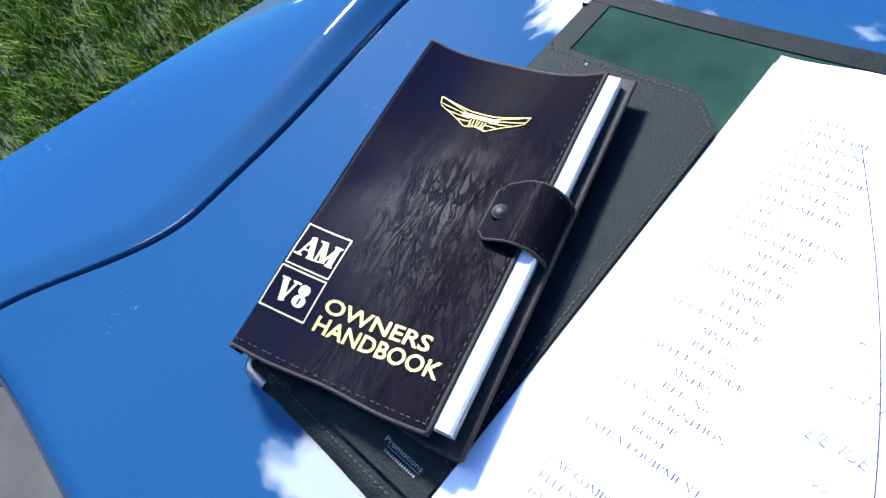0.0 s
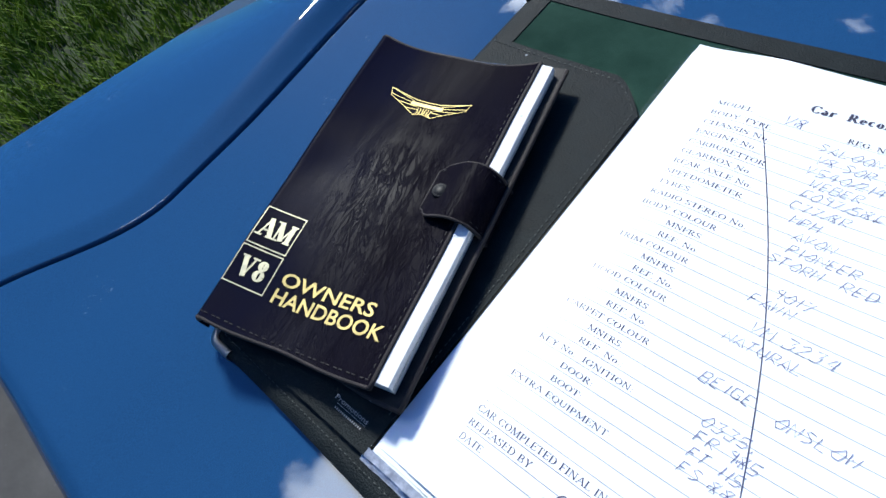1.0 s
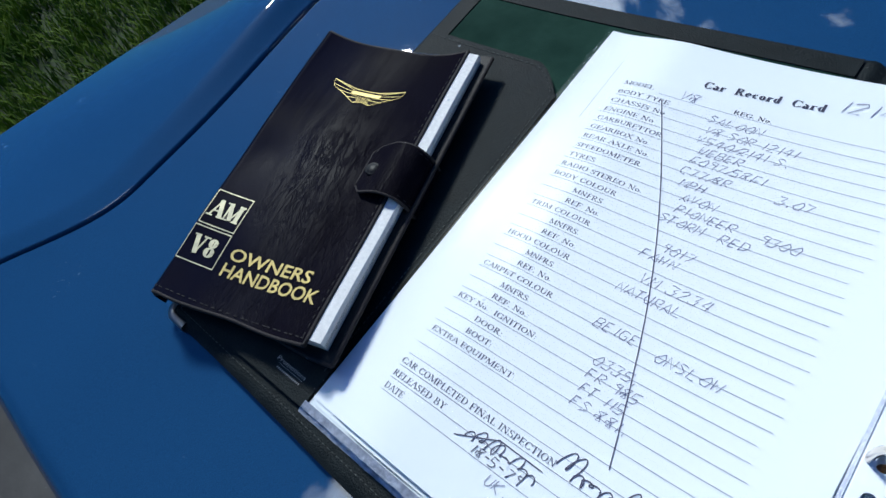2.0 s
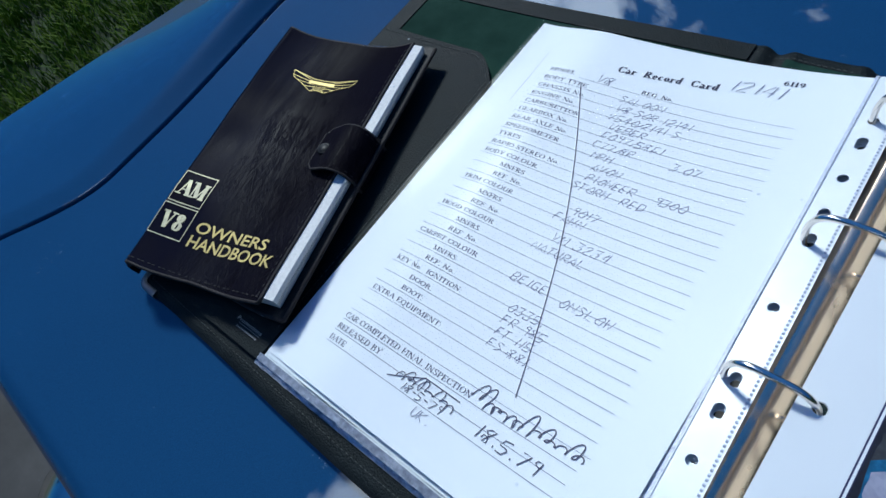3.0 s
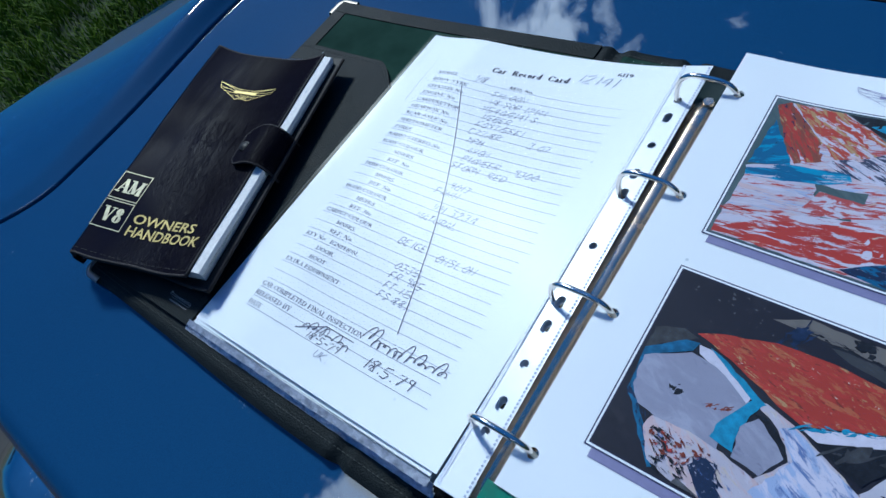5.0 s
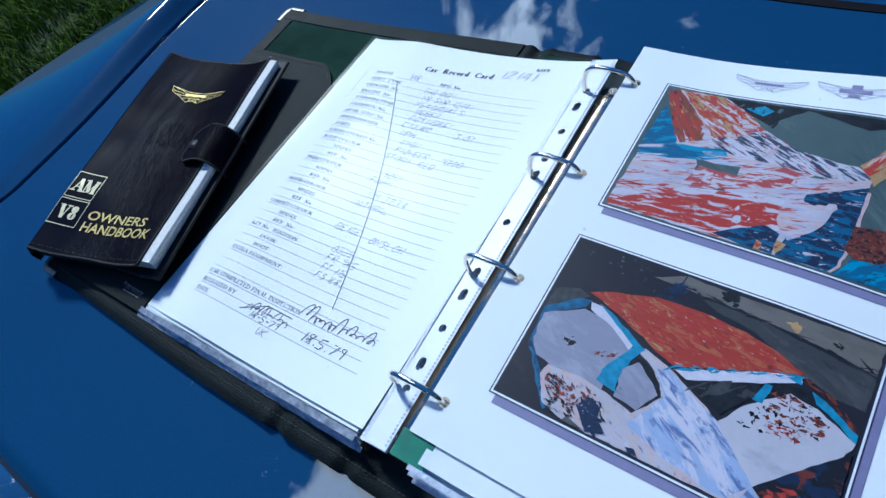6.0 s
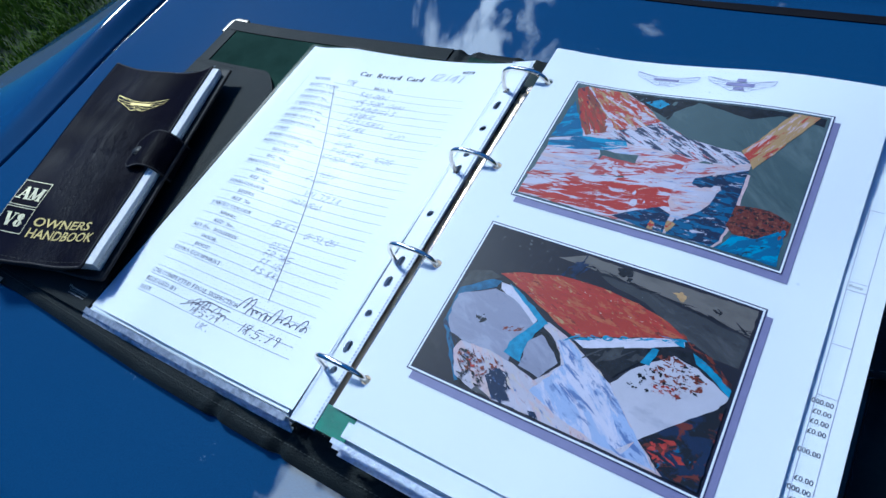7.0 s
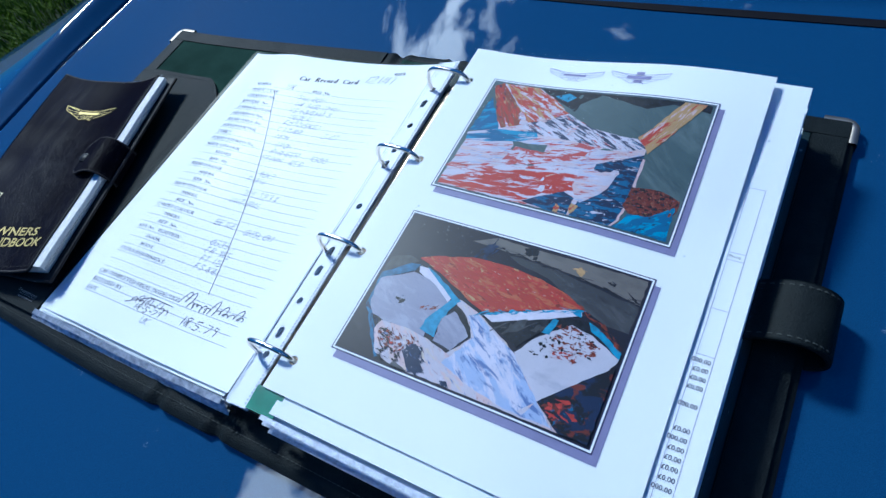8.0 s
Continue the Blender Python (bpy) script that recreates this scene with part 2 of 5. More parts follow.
DARK_PEN = mat("dark_pen_ink", (0.035, 0.03, 0.075), 0.6, 0, 0.3, 260)
WHITE_PRINT = mat("silver_print", (0.34, 0.345, 0.35), 0.5, 0, 0.2, 300)
NAVY_LINE = mat("navy_print", (0.025, 0.025, 0.09), 0.6, 0, 0.1, 200)
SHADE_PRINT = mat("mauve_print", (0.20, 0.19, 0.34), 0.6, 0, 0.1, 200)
LOGO_PRINT = mat("lilac_print", (0.24, 0.22, 0.40), 0.6, 0, 0.15, 300)
GREEN_TAB = mat("green_tab", (0.004, 0.20, 0.115), 0.4, 0, 0.3, 80)
GRASS = mat("grass_turf", (0.030, 0.050, 0.010), 0.95, 0, 0.5, 10, 0.6, 60, dark=(0.012, 0.020, 0.006))
BLADE = mat("grass_blade", (0.165, 0.245, 0.016), 0.65, 0, 0.4, 9, dark=(0.036, 0.080, 0.006), spec=0.08)
LEAVES = mat("tree_leaves", (0.045, 0.085, 0.02), 0.6, 0, 0.4, 1.5, dark=(0.015, 0.035, 0.010), spec=0.2)
CONCRETE = mat("worn_concrete", (0.075, 0.072, 0.067), 0.9, 0, 0.3, 6, 0.6, 90, dark=(0.035, 0.034, 0.031))
BLACK = mat("black_metal", (0.006, 0.006, 0.007), 0.5, spec=0.2)
GLASS_LAMP = mat("lamp_reflector", (0.030, 0.032, 0.030), 0.25, 0.0, 0.3, 60, spec=0.15)


# ---- building helpers ----
def mesh_of(name, verts, faces, material, smooth=True):
    me = bpy.data.meshes.new(name)
    me.from_pydata([tuple(v) for v in verts], [], faces)
    me.materials.append(material)
    if smooth:
        me.polygons.foreach_set("use_smooth", [True] * len(me.polygons))
    me.update()
    return me


def empty(name, label, category, group="", kind=""):
    return tagged(new(name), label, category, group, kind)


def put(name, me, parent=None, label="", kind=""):
    ob = new(name, me)
    ob.parent = parent
    return tagged(ob, label, kind=kind)


def from_bm(name, bm, material, smooth=False):
    me = bpy.data.meshes.new(name)
    bm.normal_update()
    bm.to_mesh(me)
    bm.free()
    me.materials.append(material)
    if smooth:
        me.polygons.foreach_set("use_smooth", [True] * len(me.polygons))
    return me


def part(name, bm, material, parent, label="", smooth=False):
    return put(name, from_bm(name, bm, material, smooth), parent, label)


def slab(fn, nu, nv, thick, name, material, smooth=True):
    """A sheet of fn(u, v), u and v from 0 to 1, with its underside `thick` lower; its rim keeps a hard edge."""
    top = [tuple(fn(i / nu, j / nv)) for j in range(nv + 1) for i in range(nu + 1)]
    n, w = len(top), nu + 1
    faces = []
    for j in range(nv):
        for i in range(nu):
            a = j * w + i
            faces.append((a, a + 1, a + w + 1, a + w))
            faces.append((n + a, n + a + w, n + a + w + 1, n + a + 1))
    low = [(x, y, z - thick) for x, y, z in top]
    rim = list(range(nu)) + [j * w + nu for j in range(nv)] + [nv * w + nu - i for i in range(nu)] + [(nv - j) * w for j in range(nv)]
    base = 2 * n
    side = []
    for k, a in enumerate(rim):
        side += [top[a], low[a]]
    m = len(rim)
    for k in range(m):
        p, q = base + 2 * k, base + 2 * ((k + 1) % m)
        faces.append((p, p + 1, q + 1, q))
    return mesh_of(name, top + low + side, faces, material, smooth)


def skin(fn, nu, nv, name, material):
    """A single film of fn(u, v)."""
    w = nu + 1
    top = [tuple(fn(i / nu, j / nv)) for j in range(nv + 1) for i in range(nu + 1)]
    return mesh_of(name, top, [(j * w + i, j * w + i + 1, (j + 1) * w + i + 1, (j + 1) * w + i) for j in range(nv) for i in range(nu)], material)


def sstep(a, b, x):
    t = min(1.0, max(0.0, (x - a) / (b - a)))
    return t * t * (3 - 2 * t)


def sweep(points, radius, sides, name, material, closed=False):
    """A round rod along a path."""
    pts = [Vector(p) for p in points]
    n = len(pts)
    verts, faces = [], []
    up = Vector((0, 1, 0.01))
    for i, p in enumerate(pts):
        a = pts[(i + 1) % n] if closed or i < n - 1 else p
        b = pts[i - 1] if closed or i > 0 else p
        t = (a - b).normalized()
        s = t.cross(up)
        s = s.normalized() if s.length > 1e-4 else t.orthogonal().normalized()
        q = s.cross(t)
        for k in range(sides):
            ang = 2 * math.pi * k / sides
            verts.append(p + radius * (math.cos(ang) * s + math.sin(ang) * q))
    for i in range(n if closed else n - 1):
        for k in range(sides):
            j = (i + 1) % n
            faces.append((i * sides + k, i * sides + (k + 1) % sides, j * sides + (k + 1) % sides, j * sides + k))
    if not closed:
        faces.append(tuple(range(sides))[::-1])
        faces.append(tuple((n - 1) * sides + k for k in range(sides)))
    return mesh_of(name, verts, faces, material)


def stitches(path, length, gap, wide, lift, name, material):
    """A run of short raised stitches along a path of points."""
    pts = [Vector(p) for p in path]
    verts, faces = [], []
    rest = 0.0
    for a, b in zip(pts, pts[1:]):
        d = b - a
        run = d.length
        if run < 1e-6:
            continue
        t = d / run
        s = t.cross(Vector((0, 0, 1))).normalized() * (wide / 2)
        pos = rest
        while pos + length < run:
            p, q = a + t * pos, a + t * (pos + length)
            m = (p + q) / 2 + Vector((0, 0, lift))
            k = len(verts)
            verts += [p - s, p + s, m + s * 0.9, m - s * 0.9, q + s, q - s]
            faces += [(k, k + 1, k + 2, k + 3), (k + 3, k + 2, k + 4, k + 5)]
            pos += length + gap
        rest = max(0.0, pos - run)
    return mesh_of(name, verts, faces, material, False)


def letters(text, size, at, material, name, width=None, thin=0.0, shear=0.0, space=1.0, lift=0.00025, height=None):
    """Text in the built-in font, laid by at(x, y, lift) onto a surface; x from 0 to width."""
    cu = bpy.data.curves.new(name, "FONT")
    cu.body, cu.size, cu.resolution_u, cu.offset, cu.shear, cu.space_character = text, 1.0, 3, thin, shear, space
    holder = bpy.data.objects.new(name, cu)
    me = bpy.data.meshes.new_from_object(holder)
    bpy.data.objects.remove(holder)
    xs = [v.co.x for v in me.vertices]
    x0, x1 = min(xs), max(xs)
    ky = height / max(v.co.y for v in me.vertices) if height else size
    kx = width / (x1 - x0) if width else ky
    for v in me.vertices:
        v.co = at((v.co.x - x0) * kx, v.co.y * ky, lift)
    me.materials.clear()
    me.materials.append(material)
    me.name = name
    return me


# serif capitals: l line (x0 y0 x1 y1 heavy), a arc (cx cy rx ry from to), s foot serif (x y), each on a cap height of 1
SERIF = {
    "A": (0.74, "l 0.08 0 0.38 1 0", "l 0.36 1 0.66 0 1", "l 0.19 0.34 0.54 0.34 0", "s 0.09 0", "s 0.65 0"),
    "B": (0.66, "l 0.15 0 0.15 1 1", "l 0.05 1 0.32 1 0", "l 0.05 0 0.34 0 0", "l 0.15 0.53 0.34 0.53 0", "a 0.32 0.765 0.20 0.235 -90 90", "a 0.34 0.265 0.24 0.265 -90 90"),
    "C": (0.70, "a 0.38 0.5 0.32 0.5 42 318", "l 0.62 0.70 0.62 0.98 0", "l 0.62 0.06 0.62 0.30 0"),
    "D": (0.74, "l 0.15 0 0.15 1 1", "l 0.05 1 0.34 1 0", "l 0.05 0 0.34 0 0", "a 0.32 0.5 0.34 0.5 -90 90"),
    "E": (0.63, "l 0.15 0 0.15 1 1", "l 0.05 1 0.56 1 0", "l 0.05 0 0.58 0 0", "l 0.15 0.52 0.42 0.52 0", "l 0.56 0.80 0.56 1 0", "l 0.58 0 0.58 0.22 0", "l 0.42 0.40 0.42 0.64 0"),
    "F": (0.58, "l 0.15 0 0.15 1 1", "l 0.05 1 0.54 1 0", "s 0.15 0", "l 0.15 0.52 0.42 0.52 0", "l 0.54 0.80 0.54 1 0", "l 0.42 0.40 0.42 0.64 0"),
    "G": (0.76, "a 0.38 0.5 0.32 0.5 42 320", "l 0.62 0.70 0.62 0.98 0", "l 0.62 0.08 0.62 0.42 1", "s 0.62 0.42"),
    "H": (0.76, "l 0.15 0 0.15 1 1", "l 0.61 0 0.61 1 1", "l 0.15 0.52 0.61 0.52 0", "s 0.15 0", "s 0.15 1", "s 0.61 0", "s 0.61 1"),
    "I": (0.34, "l 0.17 0 0.17 1 1", "s 0.17 0", "s 0.17 1"),
    "K": (0.74, "l 0.15 0 0.15 1 1", "l 0.58 1 0.18 0.42 0", "l 0.28 0.58 0.62 0 1", "s 0.15 0", "s 0.15 1", "s 0.63 0", "s 0.57 1"),
    "L": (0.60, "l 0.15 0 0.15 1 1", "s 0.15 1", "l 0.05 0 0.56 0 0", "l 0.56 0 0.56 0.26 0"),
    "M": (0.94, "l 0.14 0 0.14 1 0", "l 0.16 1 0.46 0.06 1", "l 0.46 0.06 0.78 1 0", "l 0.78 0 0.78 1 1", "s 0.14 0", "s 0.12 1", "s 0.78 0", "s 0.80 1"),
    "N": (0.78, "l 0.14 0 0.14 1 0", "l 0.14 1 0.62 0 1", "l 0.62 0.04 0.62 1 0", "s 0.14 0", "s 0.10 1", "s 0.62 1"),
    "O": (0.76, "a 0.38 0.5 0.32 0.5 0 360"),
    "P": (0.60, "l 0.15 0 0.15 1 1", "s 0.15 0", "l 0.05 1 0.32 1 0", "l 0.15 0.46 0.32 0.46 0", "a 0.31 0.73 0.22 0.27 -90 90"),
    "Q": (0.76, "a 0.38 0.5 0.32 0.5 0 360", "l 0.38 0.04 0.66 -0.20 1"),
    "R": (0.70, "l 0.15 0 0.15 1 1", "s 0.15 0", "l 0.05 1 0.32 1 0", "l 0.15 0.50 0.32 0.50 0", "a 0.31 0.75 0.21 0.25 -90 90", "l 0.32 0.50 0.58 0 1", "s 0.62 0"),
    "S": (0.58, "a 0.28 0.75 0.20 0.25 35 240", "a 0.28 0.26 0.22 0.26 -145 60", "l 0.20 0.56 0.38 0.44 1", "l 0.48 0.74 0.48 0.98 0", "l 0.06 0.04 0.06 0.28 0"),
    "T": (0.66, "l 0.33 0 0.33 1 1", "l 0.06 1 0.60 1 0", "s 0.33 0", "l 0.06 0.76 0.06 1 0", "l 0.60 0.76 0.60 1 0"),
    "U": (0.76, "l 0.15 0.30 0.15 1 1", "l 0.61 0.30 0.61 1 0", "a 0.38 0.30 0.23 0.30 180 360", "s 0.15 1", "s 0.61 1"),
    "V": (0.74, "l 0.12 1 0.38 0 1", "l 0.37 0 0.62 1 0", "s 0.12 1", "s 0.62 1"),
    "X": (0.74, "l 0.12 1 0.62 0 1", "l 0.60 1 0.12 0 0", "s 0.12 1", "s 0.60 1", "s 0.12 0", "s 0.62 0"),
    "Y": (0.72, "l 0.36 0 0.36 0.46 1", "l 0.12 1 0.36 0.46 1", "l 0.60 1 0.37 0.46 0", "s 0.36 0", "s 0.12 1", "s 0.60 1"),
    "8": (0.60, "a 0.30 0.755 0.20 0.245 0 360", "a 0.30 0.265 0.24 0.265 0 360"),
    "6": (0.56, "a 0.28 0.30 0.21 0.30 0 360", "a 0.44 0.34 0.38 0.66 100 180"),
    "1": (0.40, "l 0.20 0 0.20 1 1", "l 0.08 0.84 0.20 1 0", "s 0.20 0"),
    "9": (0.56, "a 0.28 0.70 0.21 0.30 0 360", "a 0.12 0.66 0.38 0.66 -80 0"),
    "o": (0.54, "a 0.27 0.32 0.20 0.32 0 360"),
    "c": (0.50, "a 0.27 0.32 0.20 0.32 45 315"),
    "e": (0.52, "a 0.27 0.32 0.20 0.32 0 315", "l 0.08 0.36 0.46 0.36 0"),
    "a": (0.54, "a 0.22 0.17 0.15 0.19 40 360", "l 0.37 0.04 0.37 0.46 1", "a 0.23 0.44 0.14 0.20 0 150", "l 0.37 0.02 0.48 0.02 0"),
    "r": (0.46, "l 0.15 0 0.15 0.62 1", "s 0.15 0", "a 0.32 0.42 0.15 0.20 40 150"),
    "d": (0.58, "a 0.25 0.32 0.18 0.32 40 320", "l 0.40 0 0.40 1.04 1", "l 0.28 1.02 0.40 1.02 0", "l 0.40 0.02 0.52 0.02 0"),
    ".": (0.24, "l 0.10 0.06 0.17 0.06 1"), ":": (0.26, "l 0.10 0.06 0.17 0.06 1", "l 0.10 0.52 0.17 0.52 1"), " ": (0.34,),
}


def serif(text, width, height, at, material, name, heavy=0.12, fine=0.045, lift=0.00025):
    """Serif type of a given width and cap height, laid by at(x, y, lift)."""
    verts, faces = [], []
    k = width / sum(SERIF[ch][0] for ch in text)
    base = step = 0

    def bar(line, wides):
        nonlocal step
        step += 1
        q = len(verts)
        for i, (x, y) in enumerate(line):
            ax, ay = line[max(0, i - 1)]
            bx, by = line[min(len(line) - 1, i + 1)]
            d = math.hypot(bx - ax, by - ay) or 1
            nx, ny = -(by - ay) / d * wides[i] / 2, (bx - ax) / d * wides[i] / 2
            for s in (1, -1):
                verts.append(at((base + x + s * nx) * k, min(1.06, max(-0.2, y + s * ny)) * height, lift + 0.000004 * (step % 12)))
        for i in range(len(line) - 1):
            faces.append((q + 2 * i, q + 2 * i + 1, q + 2 * i + 3, q + 2 * i + 2))

    for ch in text:
        for item in SERIF[ch][1:]:
            kind, *nums = item.split()
            v = [float(n) for n in nums]
            if kind == "l":
                w = heavy if v[4] else fine
                flat_line = abs(v[3] - v[1]) < 0.01
                y0, y1 = [min(1 - fine / 2, max(fine / 2, y)) if flat_line and ch not in ".:" else y for y in (v[1], v[3])]
                bar([(v[0] + (v[2] - v[0]) * i / 2, y0 + (y1 - y0) * i / 2) for i in range(3)], [w] * 3)
            elif kind == "s":
                y = min(1 - fine / 2, max(fine / 2, v[1]))
                bar([(v[0] - 0.085 - heavy * 0.4, y), (v[0] + 0.085 + heavy * 0.4, y)], [fine, fine])
            else:
                n = max(6, int(abs(v[5] - v[4]) / 24))
                ang = [radians(v[4] + (v[5] - v[4]) * i / n) for i in range(n + 1)]
                ws = [fine + (heavy - fine) * abs(math.cos(a)) ** 1.5 for a in ang]
                bar([(v[0] + (v[2] - heavy / 3) * math.cos(a), v[1] + (v[3] - fine / 2) * math.sin(a)) for a in ang], ws)
        base += SERIF[ch][0]
    return mesh_of(name, verts, faces, material, False)


STROKES = {
    "A": "003660 1250", "B": "0006465543 0343525000", "C": "554606022050", "D": "00064654524100", "E": "460600 0333 0040", "F": "0006 0646 0333", "G": "5546060220505333",
    "H": "0006 5056 0353", "I": "2026", "J": "46402001", "K": "0006 560350", "L": "060050", "M": "0006235650", "N": "00065056", "O": "20024646645020", "P": "000646554303", "R": "00064655430350",
    "S": "5546160543524110", "T": "2026 0656", "U": "060220405256", "V": "062056", "W": "0610244056", "0": "20024646645020", "1": "2026", "2": "053646550050", "3": "06563353400001", "4": "360252 4640",
    "5": "56060343524000", "6": "56161002315232", "7": "065620", "8": "33052656332050330301", "9": "543415265650", "/": "0066", ".": "2021", "-": "1353", "Y": "062356 2320",
}


def pen(text, x, y, high, material, name, at, slant=0.28, wide=0.0004, pitch=0.78, seed=1):
    """Hand-printed capitals as pen strokes, laid by at(x, y, lift)."""
    rnd = random.Random(seed)
    verts, faces = [], []
    k = high / 6.0
    cx = x
    for ch in text:
        if ch == " ":
            cx += high * 0.6
            continue
        for run in STROKES.get(ch, "").split():
            pts = [(int(run[i]), int(run[i + 1])) for i in range(0, len(run) - 1, 2)]
            pts = [(cx + (px * 0.82 + py * slant + rnd.uniform(-0.25, 0.25)) * k, y + (py + rnd.uniform(-0.3, 0.3)) * k) for px, py in pts]
            ribbon(pts, wide, verts, faces, at)
        cx += high * pitch * (0.62 if ch in "1I./" else 1.0) * rnd.uniform(0.92, 1.08)
    return mesh_of(name, verts, faces, material, False)


def ribbon(pts, wide, verts, faces, at, lift=0.0004):
    fine = []
    for (ax, ay), (bx, by) in zip(pts, pts[1:]):
        n = max(1, int(math.hypot(bx - ax, by - ay) / 0.006))
        fine += [(ax + (bx - ax) * i / n, ay + (by - ay) * i / n) for i in range(n)]
    fine.append(pts[-1])
    k = len(verts)
    for i, (px, py) in enumerate(fine):
        qx, qy = fine[min(i + 1, len(fine) - 1)]
        ox, oy = fine[max(i - 1, 0)]
        dx, dy = qx - ox, qy - oy
        d = math.hypot(dx, dy) or 1
        nx, ny = -dy / d * wide / 2, dx / d * wide / 2
        verts += [at(px + nx, py + ny, lift), at(px - nx, py - ny, lift)]
    for i in range(len(fine) - 1):
        a = k + 2 * i
        faces.append((a, a + 1, a + 3, a + 2))


def scrawl(x, y, length, high, loops, material, name, at, wide=0.0005, seed=3):
    """An unreadable run of joined pen loops, some tall, some low."""
    rnd = random.Random(seed)
    verts, faces, pts = [], [], []
    steps = 14
    cx, step = x, length / loops
    for k in range(loops):
        tall = rnd.random() < 0.22
        h = high * (rnd.uniform(0.75, 1.0) if tall else rnd.uniform(0.16, 0.36))
        dip = -0.35 * high if rnd.random() < 0.15 else 0.0
        lean = 0.35 * h
        for i in range(steps):
            a = 2 * math.pi * i / steps
            pts.append((cx + step * i / steps + lean * (0.5 - 0.5 * math.cos(a)) - 0.30 * step * math.sin(a), y + dip * (0.5 + 0.5 * math.cos(a)) * (1 if i else 0) + h * (0.5 - 0.5 * math.cos(a))))
        cx += step * rnd.uniform(0.6, 1.4)
    ribbon(pts, wide, verts, faces, at)
    return mesh_of(name, verts, faces, material, False)


def patch(points, at, name, material, lift):
    """A flat printed area with the given outline."""
    return mesh_of(name, [at(x, y, lift) for x, y in points], [tuple(range(len(points)))], material, False)


def strips(rects, at, name, material, lift=0.00025):
    """Printed bars or lines of one kind, cut short enough to follow the sheet."""
    verts, faces = [], []
    for x0, x1, y0, y1 in rects:
        n, m = max(1, int((x1 - x0) / 0.010)), max(1, int((y1 - y0) / 0.010))
        k = len(verts)
        verts += [at(x0 + (x1 - x0) * i / n, y0 + (y1 - y0) * j / m, lift) for j in range(m + 1) for i in range(n + 1)]
        faces += [(k + j * (n + 1) + i, k + j * (n + 1) + i + 1, k + (j + 1) * (n + 1) + i + 1, k + (j + 1) * (n + 1) + i) for j in range(m) for i in range(n)]
    return mesh_of(name, verts, faces, material, False)


def punched(x0, x1, y0, y1, holes, zf, thick, name, material, skew=0.0):
    """A strip with real holes: (x, y, half width, half length) each."""
    verts, faces = [], []

    def add(x, y, dz=0.0):
        verts.append((x + skew * y, y, zf(x + skew * y, y) - dz))
        return len(verts) - 1

    cuts = [y0]
    for hx, hy, rw, rl in sorted(holes, key=lambda h: h[1]):
        cuts += [hy - rl - 0.0012, hy + rl + 0.0012]
    cuts.append(y1)
    ordered = sorted(holes, key=lambda h: h[1])
    n = 16
    for i in range(len(cuts) - 1):
        a, b = cuts[i], cuts[i + 1]
        if i % 2 == 0:
            if b > a:
                faces.append((add(x0, a), add(x1, a), add(x1, b), add(x0, b)))
            continue
        hx, hy, rw, rl = ordered[i // 2]
        outer, inner, deep = [], [], []
        for k in range(n):
            ang = 2 * math.pi * (k + 0.5) / n
            c, s = math.cos(ang), math.sin(ang)
            straight = rl - rw
            inner.append(add(hx + rw * c, hy + rw * s + math.copysign(straight, s)))
            deep.append(add(hx + rw * c, hy + rw * s + math.copysign(straight, s), thick))
            f = 1 / max(abs(c), abs(s))
            ox, oy = c * f, s * f
            outer.append(add(x1 if ox > 0.999 else x0 if ox < -0.999 else (x0 + x1) / 2 + ox * (x1 - x0) / 2, b if oy > 0.999 else a if oy < -0.999 else (a + b) / 2 + oy * (b - a) / 2))
        for k in range(n):
            j = (k + 1) % n
            faces.append((outer[k], outer[j], inner[j], inner[k]))
            faces.append((inner[k], inner[j], deep[j], deep[k]))
        for sx, sy in ((1, 1), (-1, 1), (-1, -1), (1, -1)):
            q = add(x1 if sx > 0 else x0, b if sy > 0 else a)
            k = {(1, 1): 1, (-1, 1): 5, (-1, -1): 9, (1, -1): 13}[(sx, sy)]
            faces.append((outer[k], q, outer[k + 1]))
    return mesh_of(name, verts, faces, material, False)


# ---- ground ----
put("ground", slab(lambda u, v: (-300 + 600 * u, -300 + 600 * v, 0.0), 60, 60, 0.3, "ground", GRASS), None, "mown green grass reaching to the horizon", kind="structure")
put("pavement", slab(lambda u, v: (-5 + 9 * u, -6 + 5.53 * v + 0.05 * noise.noise((u * 30, 0, 0)) * v, 0.035 + 0.006 * noise.noise((u * 20, v * 12, 3))), 90, 50, 0.1, "pavement", CONCRETE), None, "grey worn concrete drive beside the grass", kind="structure")


def grass():
    rnd = random.Random(4)
    verts, faces = [], []
    for _ in range(90000):
        r = rnd.random() ** 0.7
        x, y = -1.0 - 4.2 * r, rnd.uniform(-0.46, 3.6)
        clump = noise.noise((x * 5, y * 5, 2))
        if clump < -0.35 and rnd.random() < 0.7:
            continue
        h = rnd.uniform(0.035, 0.085) * (1 + 0.7 * clump)
        a, lean = rnd.uniform(0, 6.283), rnd.uniform(0.2, 1.1) * h
        w = rnd.uniform(0.0018, 0.004)
        dx, dy = math.cos(a), math.sin(a)
        k = len(verts)
        verts += [(x - dy * w, y + dx * w, 0), (x + dy * w, y - dx * w, 0), (x + dx * lean * 0.4 + dy * w * 0.7, y + dy * lean * 0.4 - dx * w * 0.7, h * 0.65), (x + dx * lean * 0.4 - dy * w * 0.7, y + dy * lean * 0.4 + dx * w * 0.7, h * 0.65), (x + dx * lean, y + dy * lean, h)]
        faces += [(k, k + 1, k + 2, k + 3), (k + 3, k + 2, k + 4)]
    return mesh_of("grass", verts, faces, BLADE, False)


put("grass", grass(), None, "long uneven green grass blades on the lawn", kind="stuff")["category"] = "grass"


